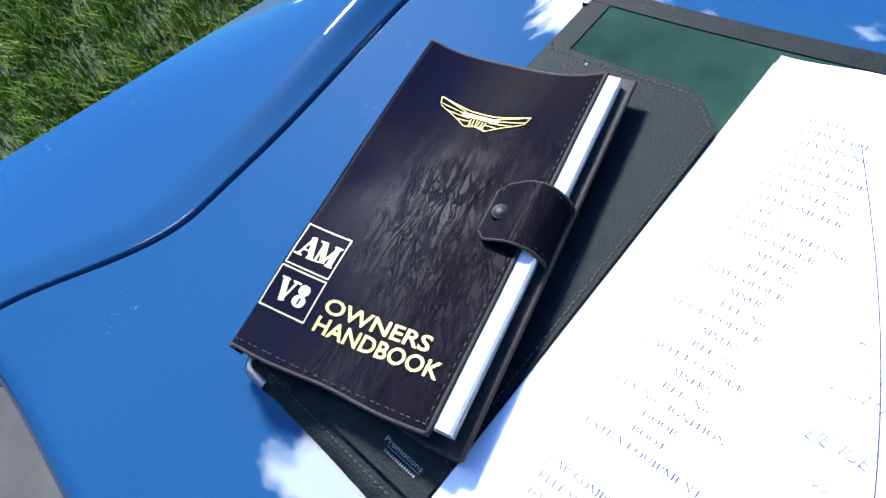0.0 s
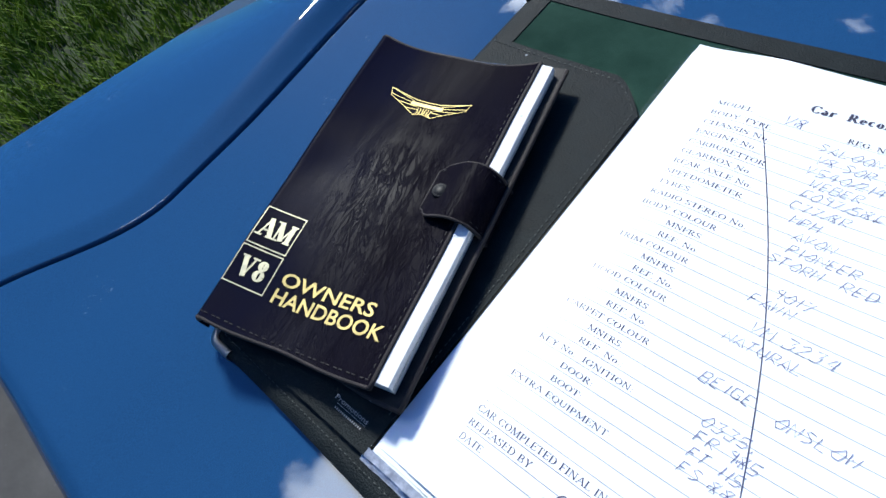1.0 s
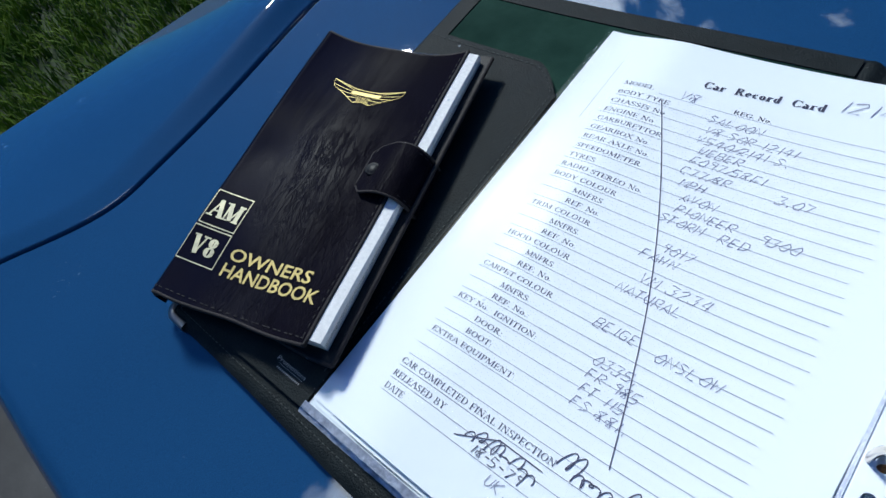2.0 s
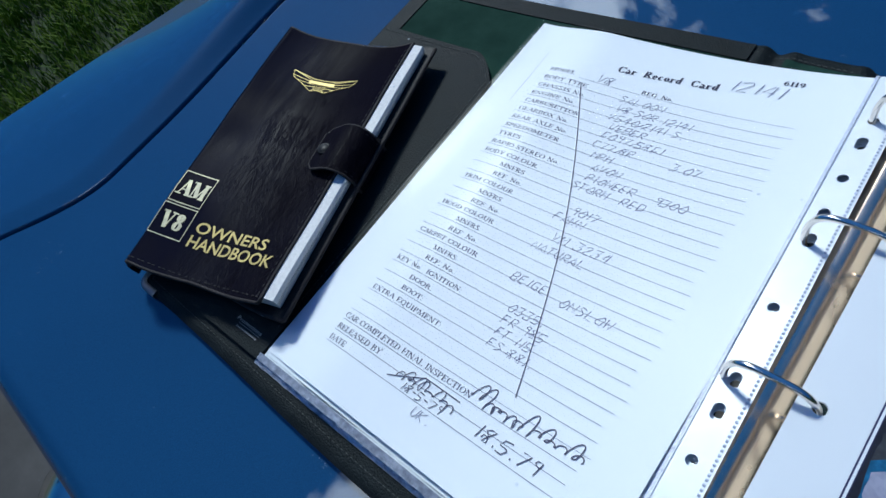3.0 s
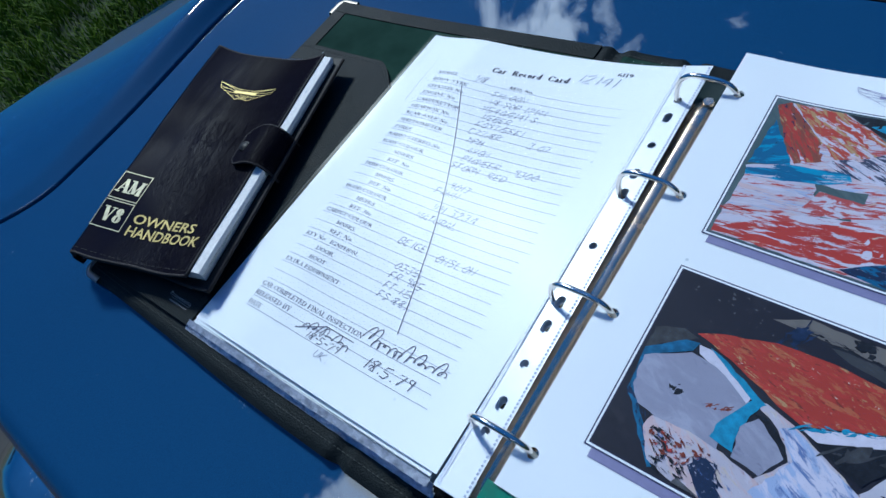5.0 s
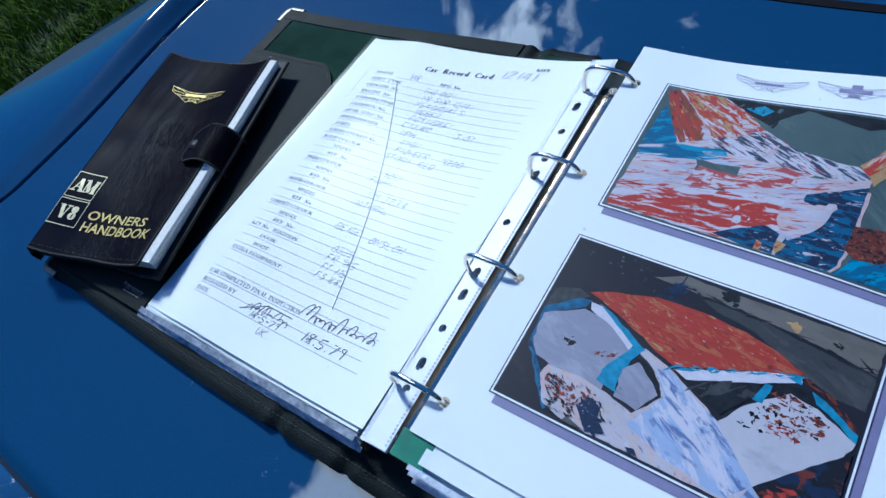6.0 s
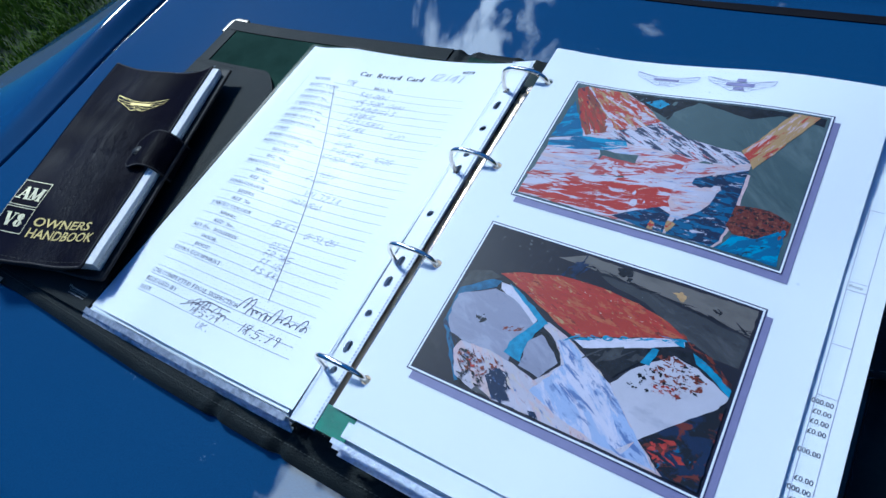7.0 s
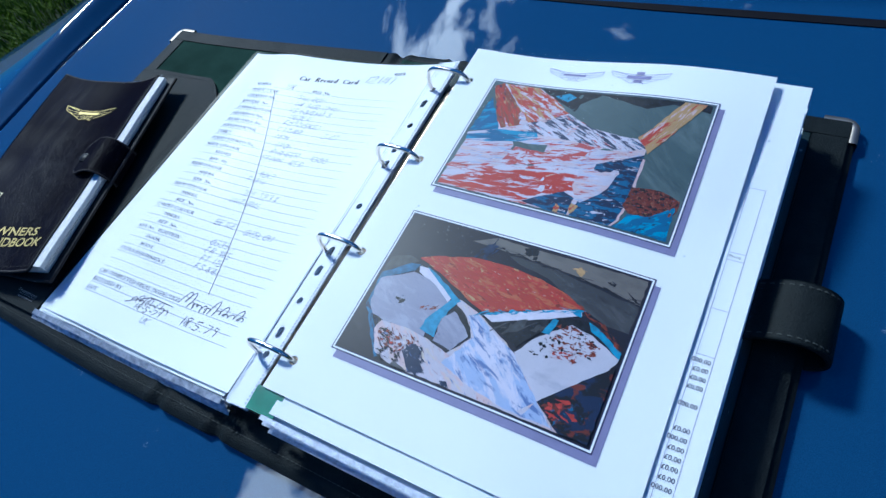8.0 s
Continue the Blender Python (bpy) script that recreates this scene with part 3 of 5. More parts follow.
def far_trees():
    """A belt of broadleaf trees round the lawn: trunks, limbs and loose leafy crowns."""
    rnd = random.Random(12)
    verts, faces = [], []
    for k in range(64):
        a = 2 * math.pi * k / 64 + rnd.uniform(-0.03, 0.03)
        r = rnd.uniform(13, 18)
        cx, cy, high = r * math.sin(a), r * math.cos(a), rnd.uniform(7.0, 10.5)
        if math.sin(a) < -0.5:
            continue
        b = len(verts)
        for q in range(6):
            t = 6.283 * q / 6
            verts += [(cx + 0.22 * math.cos(t), cy + 0.22 * math.sin(t), 0), (cx + 0.08 * math.cos(t), cy + 0.08 * math.sin(t), high * 0.8)]
        for q in range(6):
            n = (q + 1) % 6
            faces.append((b + 2 * q, b + 2 * n, b + 2 * n + 1, b + 2 * q + 1))
        lobes = [(cx + rnd.gauss(0, 0.9), cy + rnd.gauss(0, 0.9), high * rnd.uniform(0.08, 0.88), rnd.uniform(0.7, 1.5)) for _ in range(16)]
        for lx, ly, lz, lr in lobes:
            for _ in range(75):
                d = Vector((rnd.gauss(0, 1), rnd.gauss(0, 1), rnd.gauss(0, 1))).normalized() * lr * rnd.uniform(0.55, 1.1)
                c = Vector((lx, ly, lz)) + d
                w = rnd.uniform(0.14, 0.34)
                u = Vector((rnd.gauss(0, 1), rnd.gauss(0, 1), rnd.gauss(0, 1))).normalized()
                v = u.orthogonal().normalized()
                n = len(verts)
                verts += [c - u * w, c + v * w * 0.6, c + u * w, c - v * w * 0.6]
                faces.append((n, n + 1, n + 2, n + 3))
    return mesh_of("far_trees", verts, faces, LEAVES, False)


put("far_trees", far_trees(), None, "belt of dark green broadleaf trees round the lawn", kind="stuff")["category"] = "trees"


# ---- the car's front ----
def shut_x(y):
    """Where the bonnet's side ends, along the car."""
    return -0.528 - 0.012 * sstep(-0.06, 0.13, y) - 0.078 * sstep(-0.115, -0.29, y)


def crown(x):
    return 0.884 + 0.005 * sstep(-0.545, -0.41, x) + 0.019 * sstep(-0.40, 0.0, x)


def bonnet_z(x, y):
    return crown(x) + 0.016 * sstep(0.292 + 0.04 * x, 0.325 + 0.04 * x, y) * sstep(-0.12, 0.10, x) * (1 - sstep(0.45, 0.55, x))


FRONT = -0.287
car = empty("car", "metallic blue classic car with its bonnet used as a table", "car")


def bonnet_pt(u, v):
    y = FRONT + 0.02 * v / 0.06 if v < 0.06 else FRONT + 0.02 + 1.1 * ((v - 0.06) / 0.94) ** 1.25
    l = shut_x(y)
    x = l + 0.012 * (u / 0.05) ** 1.6 if u < 0.05 else l + 0.012 + (0.64 - l) * ((u - 0.05) / 0.95)
    z = bonnet_z(x, y)
    drop = max(0.0, 0.02 - (y - FRONT)) / 0.02
    z -= 0.018 * (1 - math.sqrt(max(0, 1 - drop * drop)))
    side = max(0.0, 0.0025 - (x - l)) / 0.0025
    z -= 0.0025 * (1 - math.sqrt(max(0, 1 - side * side)))
    return (x, y + 0.008 * sstep(-0.25, 0.35, x) * (1 - sstep(FRONT, 0, y)) - 0.008 * sstep(-0.55, -0.25, x) * (1 - sstep(FRONT, 0, y)), z)


put("bonnet", slab(bonnet_pt, 240, 240, 0.016, "bonnet", PAINT), car, "glossy metallic blue bonnet with faint dust")


def scoop_pt(u, v):
    x = -0.02 + 0.62 * u
    y = 0.2735 + 0.045 * x + 0.0085 * (v - 0.5) * (0.35 + 0.65 * sstep(-0.02, 0.10, x))
    return (x, y, bonnet_z(x, y) + 0.0008)


# Near-black strip laid on the bonnet paints the shade of the scoop's groove.
put("scoop_gap_shade", slab(scoop_pt, 60, 4, 0.002, "scoop_gap_shade", GAP), car, "black strip painting the shade of the bonnet scoop's edge")


def ramp(y):
    """How far the wing's crest has grown out of the bonnet's line."""
    t = y + 0.12
    return 0.0 if t < -0.04 else (t + 0.04) ** 2 / 0.16 if t < 0.04 else min(t, 0.34)


def wing_pt(u, v):
    y = -0.42 + 1.5 * v
    l = shut_x(y) - 0.0032
    edge_x, edge_z = -0.74 + 0.35 * min(y, 0.34), 0.858 + 0.023 * min(y, 0.34)
    w = l - edge_x
    if u < 0.8:
        s = u / 0.8
        d = 0.012 * (s / 0.08) ** 1.6 if s < 0.08 else 0.012 + (w - 0.012) * (s - 0.08) / 0.92
        lin = d / w
        z0 = 0.8845
        rise = 0.004 + 0.055 * ramp(y)
        z = z0 + rise * (sstep(-0.007, 0.032, d) - 0.085) / 0.915 + (edge_z - z0 - rise) * lin ** 1.3
        lip = max(0.0, 0.002 - d) / 0.002
        return (l - d, y, z - 0.002 * (1 - math.sqrt(max(0, 1 - lip * lip))))
    a = (u - 0.8) / 0.2
    return (edge_x - 0.03 * math.sin(a * 1.57), y, edge_z - 0.4 * a)


put("wing", slab(lambda u, v: wing_pt(1 - u, v), 220, 120, 0.008, "wing", PAINT), car, "rounded blue front wing beside the bonnet")
# Near-black strip that closes the gap from below.
put("shut_gap", slab(lambda u, v: (shut_x(-0.42 + 1.5 * v) - 0.0085 + 0.012 * u, -0.42 + 1.5 * v, 0.872), 2, 60, 0.004, "shut_gap", GAP), car, "dark strip under the gap beside the bonnet")


def nose():
    """The grille opening's shell under the bonnet's lip."""
    return slab(lambda u, v: (-0.60 + 1.24 * u, FRONT + 0.03 - 0.01 * math.sin(3.14 * v), 0.862 - 0.36 * v), 40, 12, 0.03, "nose_panel", PAINT)


put("nose_panel", nose(), car, "blue panel under the bonnet's front edge")
put("inner_arch", slab(lambda u, v: (-0.95 + 1.6 * u, -0.25 + 1.25 * v, 0.45), 4, 4, 0.45, "inner_arch", GAP), car, "dark inner body below the bonnet")


def lamp(x, y, z, r):
    """A round headlamp: chrome bowl rim, reflector and inner ring."""
    verts, faces = [], []
    prof = [(0.60, -0.030), (0.66, -0.012), (0.74, 0.004), (0.83, 0.011), (0.92, 0.006), (0.99, -0.010), (1.03, -0.030), (1.02, -0.06)]
    n = 48
    for k in range(n):
        a = 2 * math.pi * k / n
        for q, d in prof:
            verts.append((x + r * q * math.cos(a), y - d, z + r * q * math.sin(a)))
    m = len(prof)
    for k in range(n):
        for i in range(m - 1):
            a, b = k * m + i, ((k + 1) % n) * m + i
            faces.append((a, a + 1, b + 1, b))
    rim = mesh_of("chrome_rim", verts, faces, CHROME)
    verts, faces = [(x, y + 0.06, z)], []
    for k in range(n):
        a = 2 * math.pi * k / n
        verts.append((x + r * 0.64 * math.cos(a), y + 0.018, z + r * 0.64 * math.sin(a)))
    for k in range(n):
        faces.append((0, 1 + k, 1 + (k + 1) % n))
    return rim, mesh_of("reflector", verts, faces, GLASS_LAMP)


for lx in (-0.346, -0.128):
    head = put("headlamp", None, car)
    rim, refl = lamp(lx, FRONT - 0.042, 0.758, 0.092)
    put("chrome_rim", rim, head, "polished chrome rim")
    put("reflector", refl, head)

# ---- binder ----
BX0, BX1, BY0, BY1 = -0.397, 0.2545, -0.169, 0.1765
FOLDS = (-0.102, -0.046)


def cover_z(x, y=0.0):
    z = bonnet_z(x, min(y, 0.28)) + 0.0068
    for fx in FOLDS:
        z -= 0.0022 * math.exp(-((x - fx) / 0.004) ** 2)
        z += 0.0012 * math.exp(-((x - fx - 0.009) / 0.004) ** 2) + 0.0012 * math.exp(-((x - fx + 0.009) / 0.004) ** 2)
    return z


def round_rect(u, v, x0, x1, y0, y1, r=0.008):
    """A point of a rectangle whose corners are rounded."""
    x, y = x0 + (x1 - x0) * u, y0 + (y1 - y0) * v
    cx, cy = min(max(x, x0 + r), x1 - r), min(max(y, y0 + r), y1 - r)
    dx, dy = x - cx, y - cy
    d, m = math.hypot(dx, dy), max(abs(dx), abs(dy))
    return (cx + dx * m / d, cy + dy * m / d) if d > 1e-9 else (x, y)


binder = empty("ring_binder", "open dark green leather ring binder lying on the blue bonnet", "binder")


def cover_pt(u, v):
    x, y = round_rect(u, v, BX0, BX1, BY0, BY1)
    fold = sum(0.0018 * math.exp(-((x - fx) / 0.005) ** 2) for fx in FOLDS)
    edge = min(x - BX0, BX1 - x, y - BY0, BY1 - y)
    y -= 0.006 * sstep(-0.38, -0.15, x) * max(0.0, 1 - 2 * v)
    return (x, y + (fold if v < 0.5 else -fold) * abs(2 * v - 1), cover_z(x) - 0.0022 * (1 - sstep(0, 0.004, edge)))


put("cover", slab(cover_pt, 260, 120, 0.0062, "cover", GREEN_LEATHER), binder, "padded dark green leather cover")
put("lining", slab(lambda u, v: (-0.378 + 0.262 * u, -0.152 + 0.318 * v, cover_z(-0.378 + 0.262 * u) + 0.0008), 80, 30, 0.0015, "lining", SUEDE), binder, "soft green suede lining")
put("lining", slab(lambda u, v: (-0.096 + 0.044 * u, -0.140 + 0.306 * v, cover_z(-0.096 + 0.044 * u) + 0.0008), 40, 10, 0.0015, "lining", SUEDE), binder, "soft green suede lining")
put("lining", slab(lambda u, v: (-0.040 + 0.268 * u, -0.150 + 0.314 * v, cover_z(-0.040 + 0.268 * u) + 0.0008), 60, 30, 0.0015, "lining", GREEN_PANEL), binder, "dark green lining panel")


def pocket_pt(u, v):
    """Inner pocket with its top outer corner cut off at a slant."""
    x = -0.388 + 0.125 * u
    top = 0.110 - 0.024 * max(0.0, (x + 0.292) / 0.029) ** 1.5
    y = -0.158 + (top + 0.158) * v
    return (x, y, cover_z(x) + 0.0036 + 0.0024 * math.sin(3.14 * min(1, v * 1.05)) * (1 - sstep(0.55, 1.0, u)) + 0.0012 * sstep(0.75, 1.0, v))


put("pocket", slab(pocket_pt, 60, 60, 0.0032, "pocket", GREEN_LEATHER), binder, "black-green leather pocket inside the cover")
rim_path = [Vector(pocket_pt(i / 30, 0.985)) + Vector((0, 0, 0.0002)) for i in range(30)] + [Vector(pocket_pt(0.975, 0.98 - 0.9 * i / 20)) + Vector((0, 0, 0.0002)) for i in range(21)]
put("stitching", stitches(rim_path, 0.0022, 0.0011, 0.0007, 0.0005, "stitching", THREAD), binder, "grey stitching along the pocket", kind="stuff")


def cover_line(pts, lift=0.0003):
    out = []
    for (ax, ay), (bx, by) in zip(pts, pts[1:]):
        for i in range(60):
            x, y = ax + (bx - ax) * i / 60, ay + (by - ay) * i / 60
            out.append((x, y, cover_z(x) + lift))
    return out


EDGE = 0.0085
for line in (((BX0 + EDGE, BY1 - EDGE), (BX1 - EDGE, BY1 - EDGE)), ((BX1 - EDGE, BY1 - EDGE), (BX1 - EDGE, BY0 + EDGE)), ((BX0 + EDGE, BY0 + EDGE), (-0.16, BY0 + EDGE - 0.006), (BX1 - EDGE, BY0 + EDGE - 0.006)), ((BX0 + EDGE, BY0 + EDGE), (BX0 + EDGE, BY1 - EDGE))):
    put("stitching", stitches(cover_line(line), 0.0023, 0.0010, 0.0006, 0.0005, "stitching", THREAD), binder, "grey stitching round the cover", kind="stuff")


def turn_in(x0, x1, y0, y1):
    """The leather border folded in over the lining."""
    return slab(lambda u, v: (x0 + (x1 - x0) * u, y0 + (y1 - y0) * v, cover_z(x0 + (x1 - x0) * u) + 0.0016), max(2, int((x1 - x0) / 0.003)), 3, 0.0016, "border", GREEN_LEATHER)


for rect in ((-0.392, -0.116, BY1 - 0.0175, BY1 - 0.0035), (-0.041, 0.250, BY1 - 0.0175, BY1 - 0.0035), (-0.392, -0.378, 0.112, BY1 - 0.018), (0.229, 0.250, BY0 + 0.004, BY1 - 0.018)):
    put("border", turn_in(*rect), binder)


def corner_piece(cx, cy, sx, sy, long):
    """A bent metal corner that grips the cover's rim."""
    verts, faces = [], []
    r = 0.0085
    path = [(0, long), (0, r)] + [(r - r * math.cos(math.pi / 2 * i / 8), r - r * math.sin(math.pi / 2 * i / 8)) for i in range(1, 8)] + [(r, 0), (long, 0)]
    n = len(path)
    for px, py in path:
        d = math.hypot(px - r, py - r) if px < r and py < r else None
        inx, iny = ((r - px) / r, (r - py) / r) if d else ((1, 0) if px == 0 else (0, 1))
        if not d and px == 0 and py == 0:
            inx, iny = 0.7, 0.7
        for off, dz in ((0.0042, 0.0016), (0.0036, 0.0022), (-0.0004, 0.0020), (-0.0012, 0.0008), (-0.0012, -0.0058), (0.0, -0.0064)):
            x, y = cx + sx * (px + inx * off), cy + sy * (py + iny * off)
            verts.append((x, y, cover_z(cx + sx * 0.01) + dz - 0.0012))
    m = 6
    for i in range(n - 1):
        for k in range(m - 1):
            faces.append((i * m + k, i * m + k + 1, (i + 1) * m + k + 1, (i + 1) * m + k))
    return mesh_of("metal_corner", verts, faces, CORNER)


for cx, cy, sx, sy in ((BX0, BY0, 1, 1), (BX0, BY1, 1, -1), (BX1, BY1, -1, -1), (BX1, BY0 - 0.006, -1, 1)):
    put("metal_corner", corner_piece(cx, cy, sx, sy, 0.021), binder, "polished metal corner")


def on_pocket(x, y, lift):
    return (x, y, pocket_pt((x + 0.388) / 0.125, (y + 0.158) / 0.268)[2] + lift)


put("print_bars", strips([(-0.2945, -0.2725, -0.1476, -0.1474)] + [(-0.2940 + 0.0015 * i, -0.2933 + 0.0015 * i, -0.1503, -0.1492) for i in range(14)] + [], lambda x, y, q: (x, y, pocket_pt((x + 0.388) / 0.125, (y + 0.158) / 0.268)[2] + 0.0004), "print_bars", WHITE_PRINT), binder, "silver printed lines of lettering")
put("silver_letters", letters("Promotions", 1.0, lambda x, y, q: on_pocket(-0.2975 + x, -0.1464 + y, 0.0004), WHITE_PRINT, "silver_letters", width=0.025, height=0.0026), binder, "silver printed lettering")


def clasp():
    """A broad tongue that rises from the cover, bends over its edge and curls under."""
    prof = []
    zc = cover_z(0.24)
    for i in range(10):
        s = i / 9
        prof.append((0.205 + 0.041 * s, zc + 0.005 + 0.0155 * sstep(0, 1, s)))
    for i in range(1, 15):
        a = math.pi / 2 - i / 14 * math.pi * 1.12
        prof.append((0.2485 + 0.0175 * math.cos(a), zc + 0.0060 + 0.0145 * math.sin(a)))
    t = 0.0028
    n, m = len(prof), 24
    verts, faces = [], []
    for side in (0, 1):
        for i, (x, z) in enumerate(prof):
            ax, az = prof[max(0, i - 1)]
            bx, bz = prof[min(n - 1, i + 1)]
            d = math.hypot(bx - ax, bz - az)
            nx, nz = -(bz - az) / d, (bx - ax) / d
            for j in range(m + 1):
                y = -0.007 + 0.038 * j / m
                verts.append((x - nx * t * side, y, z - nz * t * side))
    w = m + 1
    off = n * w
    for i in range(n - 1):
        for j in range(m):
            a = i * w + j
            faces.append((a, a + w, a + w + 1, a + 1))
            faces.append((off + a, off + a + 1, off + a + w + 1, off + a + w))
        for j in (0, m):
            a = i * w + j
            faces.append((a, off + a, off + a + w, a + w))
    for j in range(m):
        a = (n - 1) * w + j
        faces.append((a, a + 1, off + a + 1, off + a))
    return mesh_of("clasp_strap", verts, faces, GREEN_LEATHER), prof


strap_mesh, strap_prof = clasp()
put("clasp_strap", strap_mesh, binder, "curled leather closing strap")
for sy in (-0.0040, 0.0280):
    put("stitching", stitches([(x + 0.0003, sy, z + 0.0003) for x, z in strap_prof], 0.0026, 0.0012, 0.0007, 0.0004, "stitching", THREAD), binder, "grey stitching along the strap", kind="stuff")

# ring mechanism
RX, RAIL_TOP = -0.0190, 0.9335


def rail_pt(u, v):
    a = (u - 0.5) * 2
    return (RX + 0.0105 * a, -0.150 + 0.278 * v - 0.000 * a, RAIL_TOP - 0.0095 * abs(a) ** 2.4 - (0.004 * (1 - sstep(0, 0.03, v)) + 0.004 * sstep(0.97, 1, v)))


put("ring_rail", slab(rail_pt, 16, 60, 0.0012, "ring_rail", STEEL), binder, "nickel-plated ring rail")
put("rail_base", slab(lambda u, v: (RX - 0.014 + 0.028 * u, -0.152 + 0.286 * v, cover_z(RX) + 0.0035), 6, 10, 0.003, "rail_base", STEEL), binder)
for ry in (0.1265, -0.1475):
    bm = bmesh.new()
    bmesh.ops.create_cone(bm, cap_ends=True, segments=20, radius1=0.0042, radius2=0.0036, depth=0.003, matrix=Matrix.Translation((RX, ry, RAIL_TOP - 0.003)))
    bmesh.ops.bevel(bm, geom=list(bm.edges), offset=0.0005, segments=1, affect="EDGES")
    part("rivet", bm, STEEL, binder)
for ry in (0.12, 0.04, -0.04, -0.12):
    loop = []
    for i in range(64):
        a = 2 * math.pi * i / 64
        c, s = math.cos(a), math.sin(a)
        loop.append((-0.0180 + 0.0187 * math.copysign(abs(c) ** 0.6, c), ry, 0.9385 + 0.0185 * math.copysign(abs(s) ** 0.8, s)))
    put("ring", sweep(loop, 0.00165, 10, "ring", CHROME, True), binder, "chrome binder ring")



# ---- left stack: punched pockets and the record card ----
def left_z(x, y=0.0):
    u = min(1.12, max(0.0, (x + 0.26) / 0.23))
    return 0.905 + 0.007 * sstep(0, 0.25, u) + 0.022 * u ** 3


def sheet(name, x0, x1, y0, y1, zf, thick, material, parent, label="", nu=40, nv=14, r=0.0):
    def fn(u, v):
        x, y = round_rect(u, v, x0, x1, y0, y1, r) if r else (x0 + (x1 - x0) * u, y0 + (y1 - y0) * v)
        return (x, y, zf(x, y))
    return put(name, skin(fn, nu, nv, name, material) if material == FILM else slab(fn, nu, nv, thick, name, material), parent, label)


def crinkled(x0, x1, y0, y1, zf, name, seed):
    """A welded film edge, puckered and glossy."""
    nu, nv = int((x1 - x0) / 0.0011), 4

    def fn(u, v):
        x, y = x0 + (x1 - x0) * u, y0 + (y1 - y0) * v
        pucker = noise.noise((x * 420, y * 260, seed)) + 0.6 * noise.noise((x * 900, y * 500, seed + 5))
        return (x, y + 0.0004 * noise.noise((x * 130, seed, 2)) * (1 - v), zf(x, y) + 0.0007 * pucker * (1 - 0.6 * v) - 0.0012 * (1 - v))
    return skin(fn, nu, nv, name, EDGES)


HOLE_YS = [(0.12, 0.0026), (0.104, 0.0042), (0.08, 0.0026), (0.056, 0.0042), (0.04, 0.0042), (0.0, 0.0026), (-0.04, 0.0042), (-0.056, 0.0042), (-0.08, 0.0026), (-0.104, 0.0042), (-0.12, 0.0026)]


def wavy(x, y, k):
    return 0.0009 * noise.noise((x * 14, y * 10, k)) * sstep(-0.05, -0.12, y)


for k in range(5):
    low = 0.0022 * (k + 1)
    holder = empty("punched_pocket", "clear punched pocket with white papers in the binder", "document pocket", "pockets in the binder")
    dx, dy = -0.001 * k + 0.0016 * math.sin(k * 2.1), -0.0007 * k + 0.0006 * math.cos(k * 3.3)
    zf = lambda x, y, low=low, k=k: max(cover_z(x) + 0.0010 + 0.0005 * (4 - k), left_z(x) - low + wavy(x, y, k))
    sheet("paper", -0.2585 + dx, -0.0440, -0.1530 + dy, 0.148 + dy, zf, 0.0019, PAPER, holder)
    sheet("film", -0.262 + dx, -0.0285 - 0.001 * k, -0.156 + dy, 0.150 + dy, lambda x, y, zf=zf: zf(x, y) + 0.0004, 0.0002, FILM, holder, "clear glossy film", r=0.004)
    if k < 2:
        put("punched_edge", punched(-0.0440, -0.0240, -0.1545, 0.1505, [(-0.0322 + 0.0006 * k, hy + (0.0022, -0.0016)[k], 0.0026, hl) for hy, hl in HOLE_YS], lambda x, y, zf=zf: zf(x, y) + 0.0003, 0.0005, "punched_edge", STRIP, -0.026), holder, "milky strip with punched holes")
    put("film_edge", crinkled(-0.262 + dx, -0.040, -0.1580 + dy, -0.1550 + dy, lambda x, y, zf=zf: zf(x, y) + 0.0006, "film_edge", k), holder, "crinkled welded lower edge")

card = empty("record_card", "printed white record card with handwriting in a clear pocket", "document")


def on_card(x, y, lift):
    return (x, y, left_z(x, y) + lift)


sheet("card_paper", -0.2605, -0.0410, -0.1500, 0.152, left_z, 0.0003, PAPER, card, "white paper card", 60, 14)
ROW0, PITCH, LX = 0.1090, 0.00775, -0.2275
LABELS = [(0, "MODEL", 0, 20), (1, "BODY TYPE", 0, 34), (2, "CHASSIS No.", 0, 37), (3, "ENGINE No.", 0, 34), (4, "CARBURETTOR", 0, 42), (5, "GEARBOX No.", 0, 39), (6, "REAR AXLE No.", 0, 43), (7, "SPEEDOMETER", 0, 42), (8, "TYRES", 0, 18), (9, "RADIO STEREO No.", 0, 52), (10, "BODY COLOUR", 0, 41), (11, "MNFRS", 18, 19), (12, "REF. No.", 18, 22), (13, "TRIM COLOUR", 0, 39), (14, "MNFRS.", 18, 19), (15, "REF. No.", 18, 22), (16, "HOOD COLOUR", 0, 41), (17, "MNFRS.", 18, 19), (18, "REF. No.", 18, 22), (19, "CARPET COLOUR", 0, 46), (20, "MNFRS.", 18, 19), (21, "REF. No.:", 18, 24), (22, "KEY No.  IGNITION:", 0, 52), (23, "DOOR:", 18, 18), (24, "BOOT:", 18, 17), (25, "EXTRA EQUIPMENT:", 0, 55), (28, "CAR COMPLETED FINAL INSPECTION", -2.5, 97), (29, "RELEASED BY", -2, 37), (30, "DATE", -1.5, 14)]
for row, word, indent, wide in LABELS:
    bx, by = LX + indent / 1000, ROW0 - PITCH * row + 0.0004
    put("printed_label", serif(word, wide / 1000, 0.0030 if row < 28 else 0.0034, lambda x, y, q, bx=bx, by=by: on_card(bx + x, by + y, q), LABEL_INK, "printed_label", 0.105, 0.05), card)
for row in range(31):
    y = ROW0 - PITCH * row - 0.0012
    x0 = -0.2295 if row > 2 else -0.2265
    x1 = -0.068 + 0.002 * math.sin(row * 1.7)
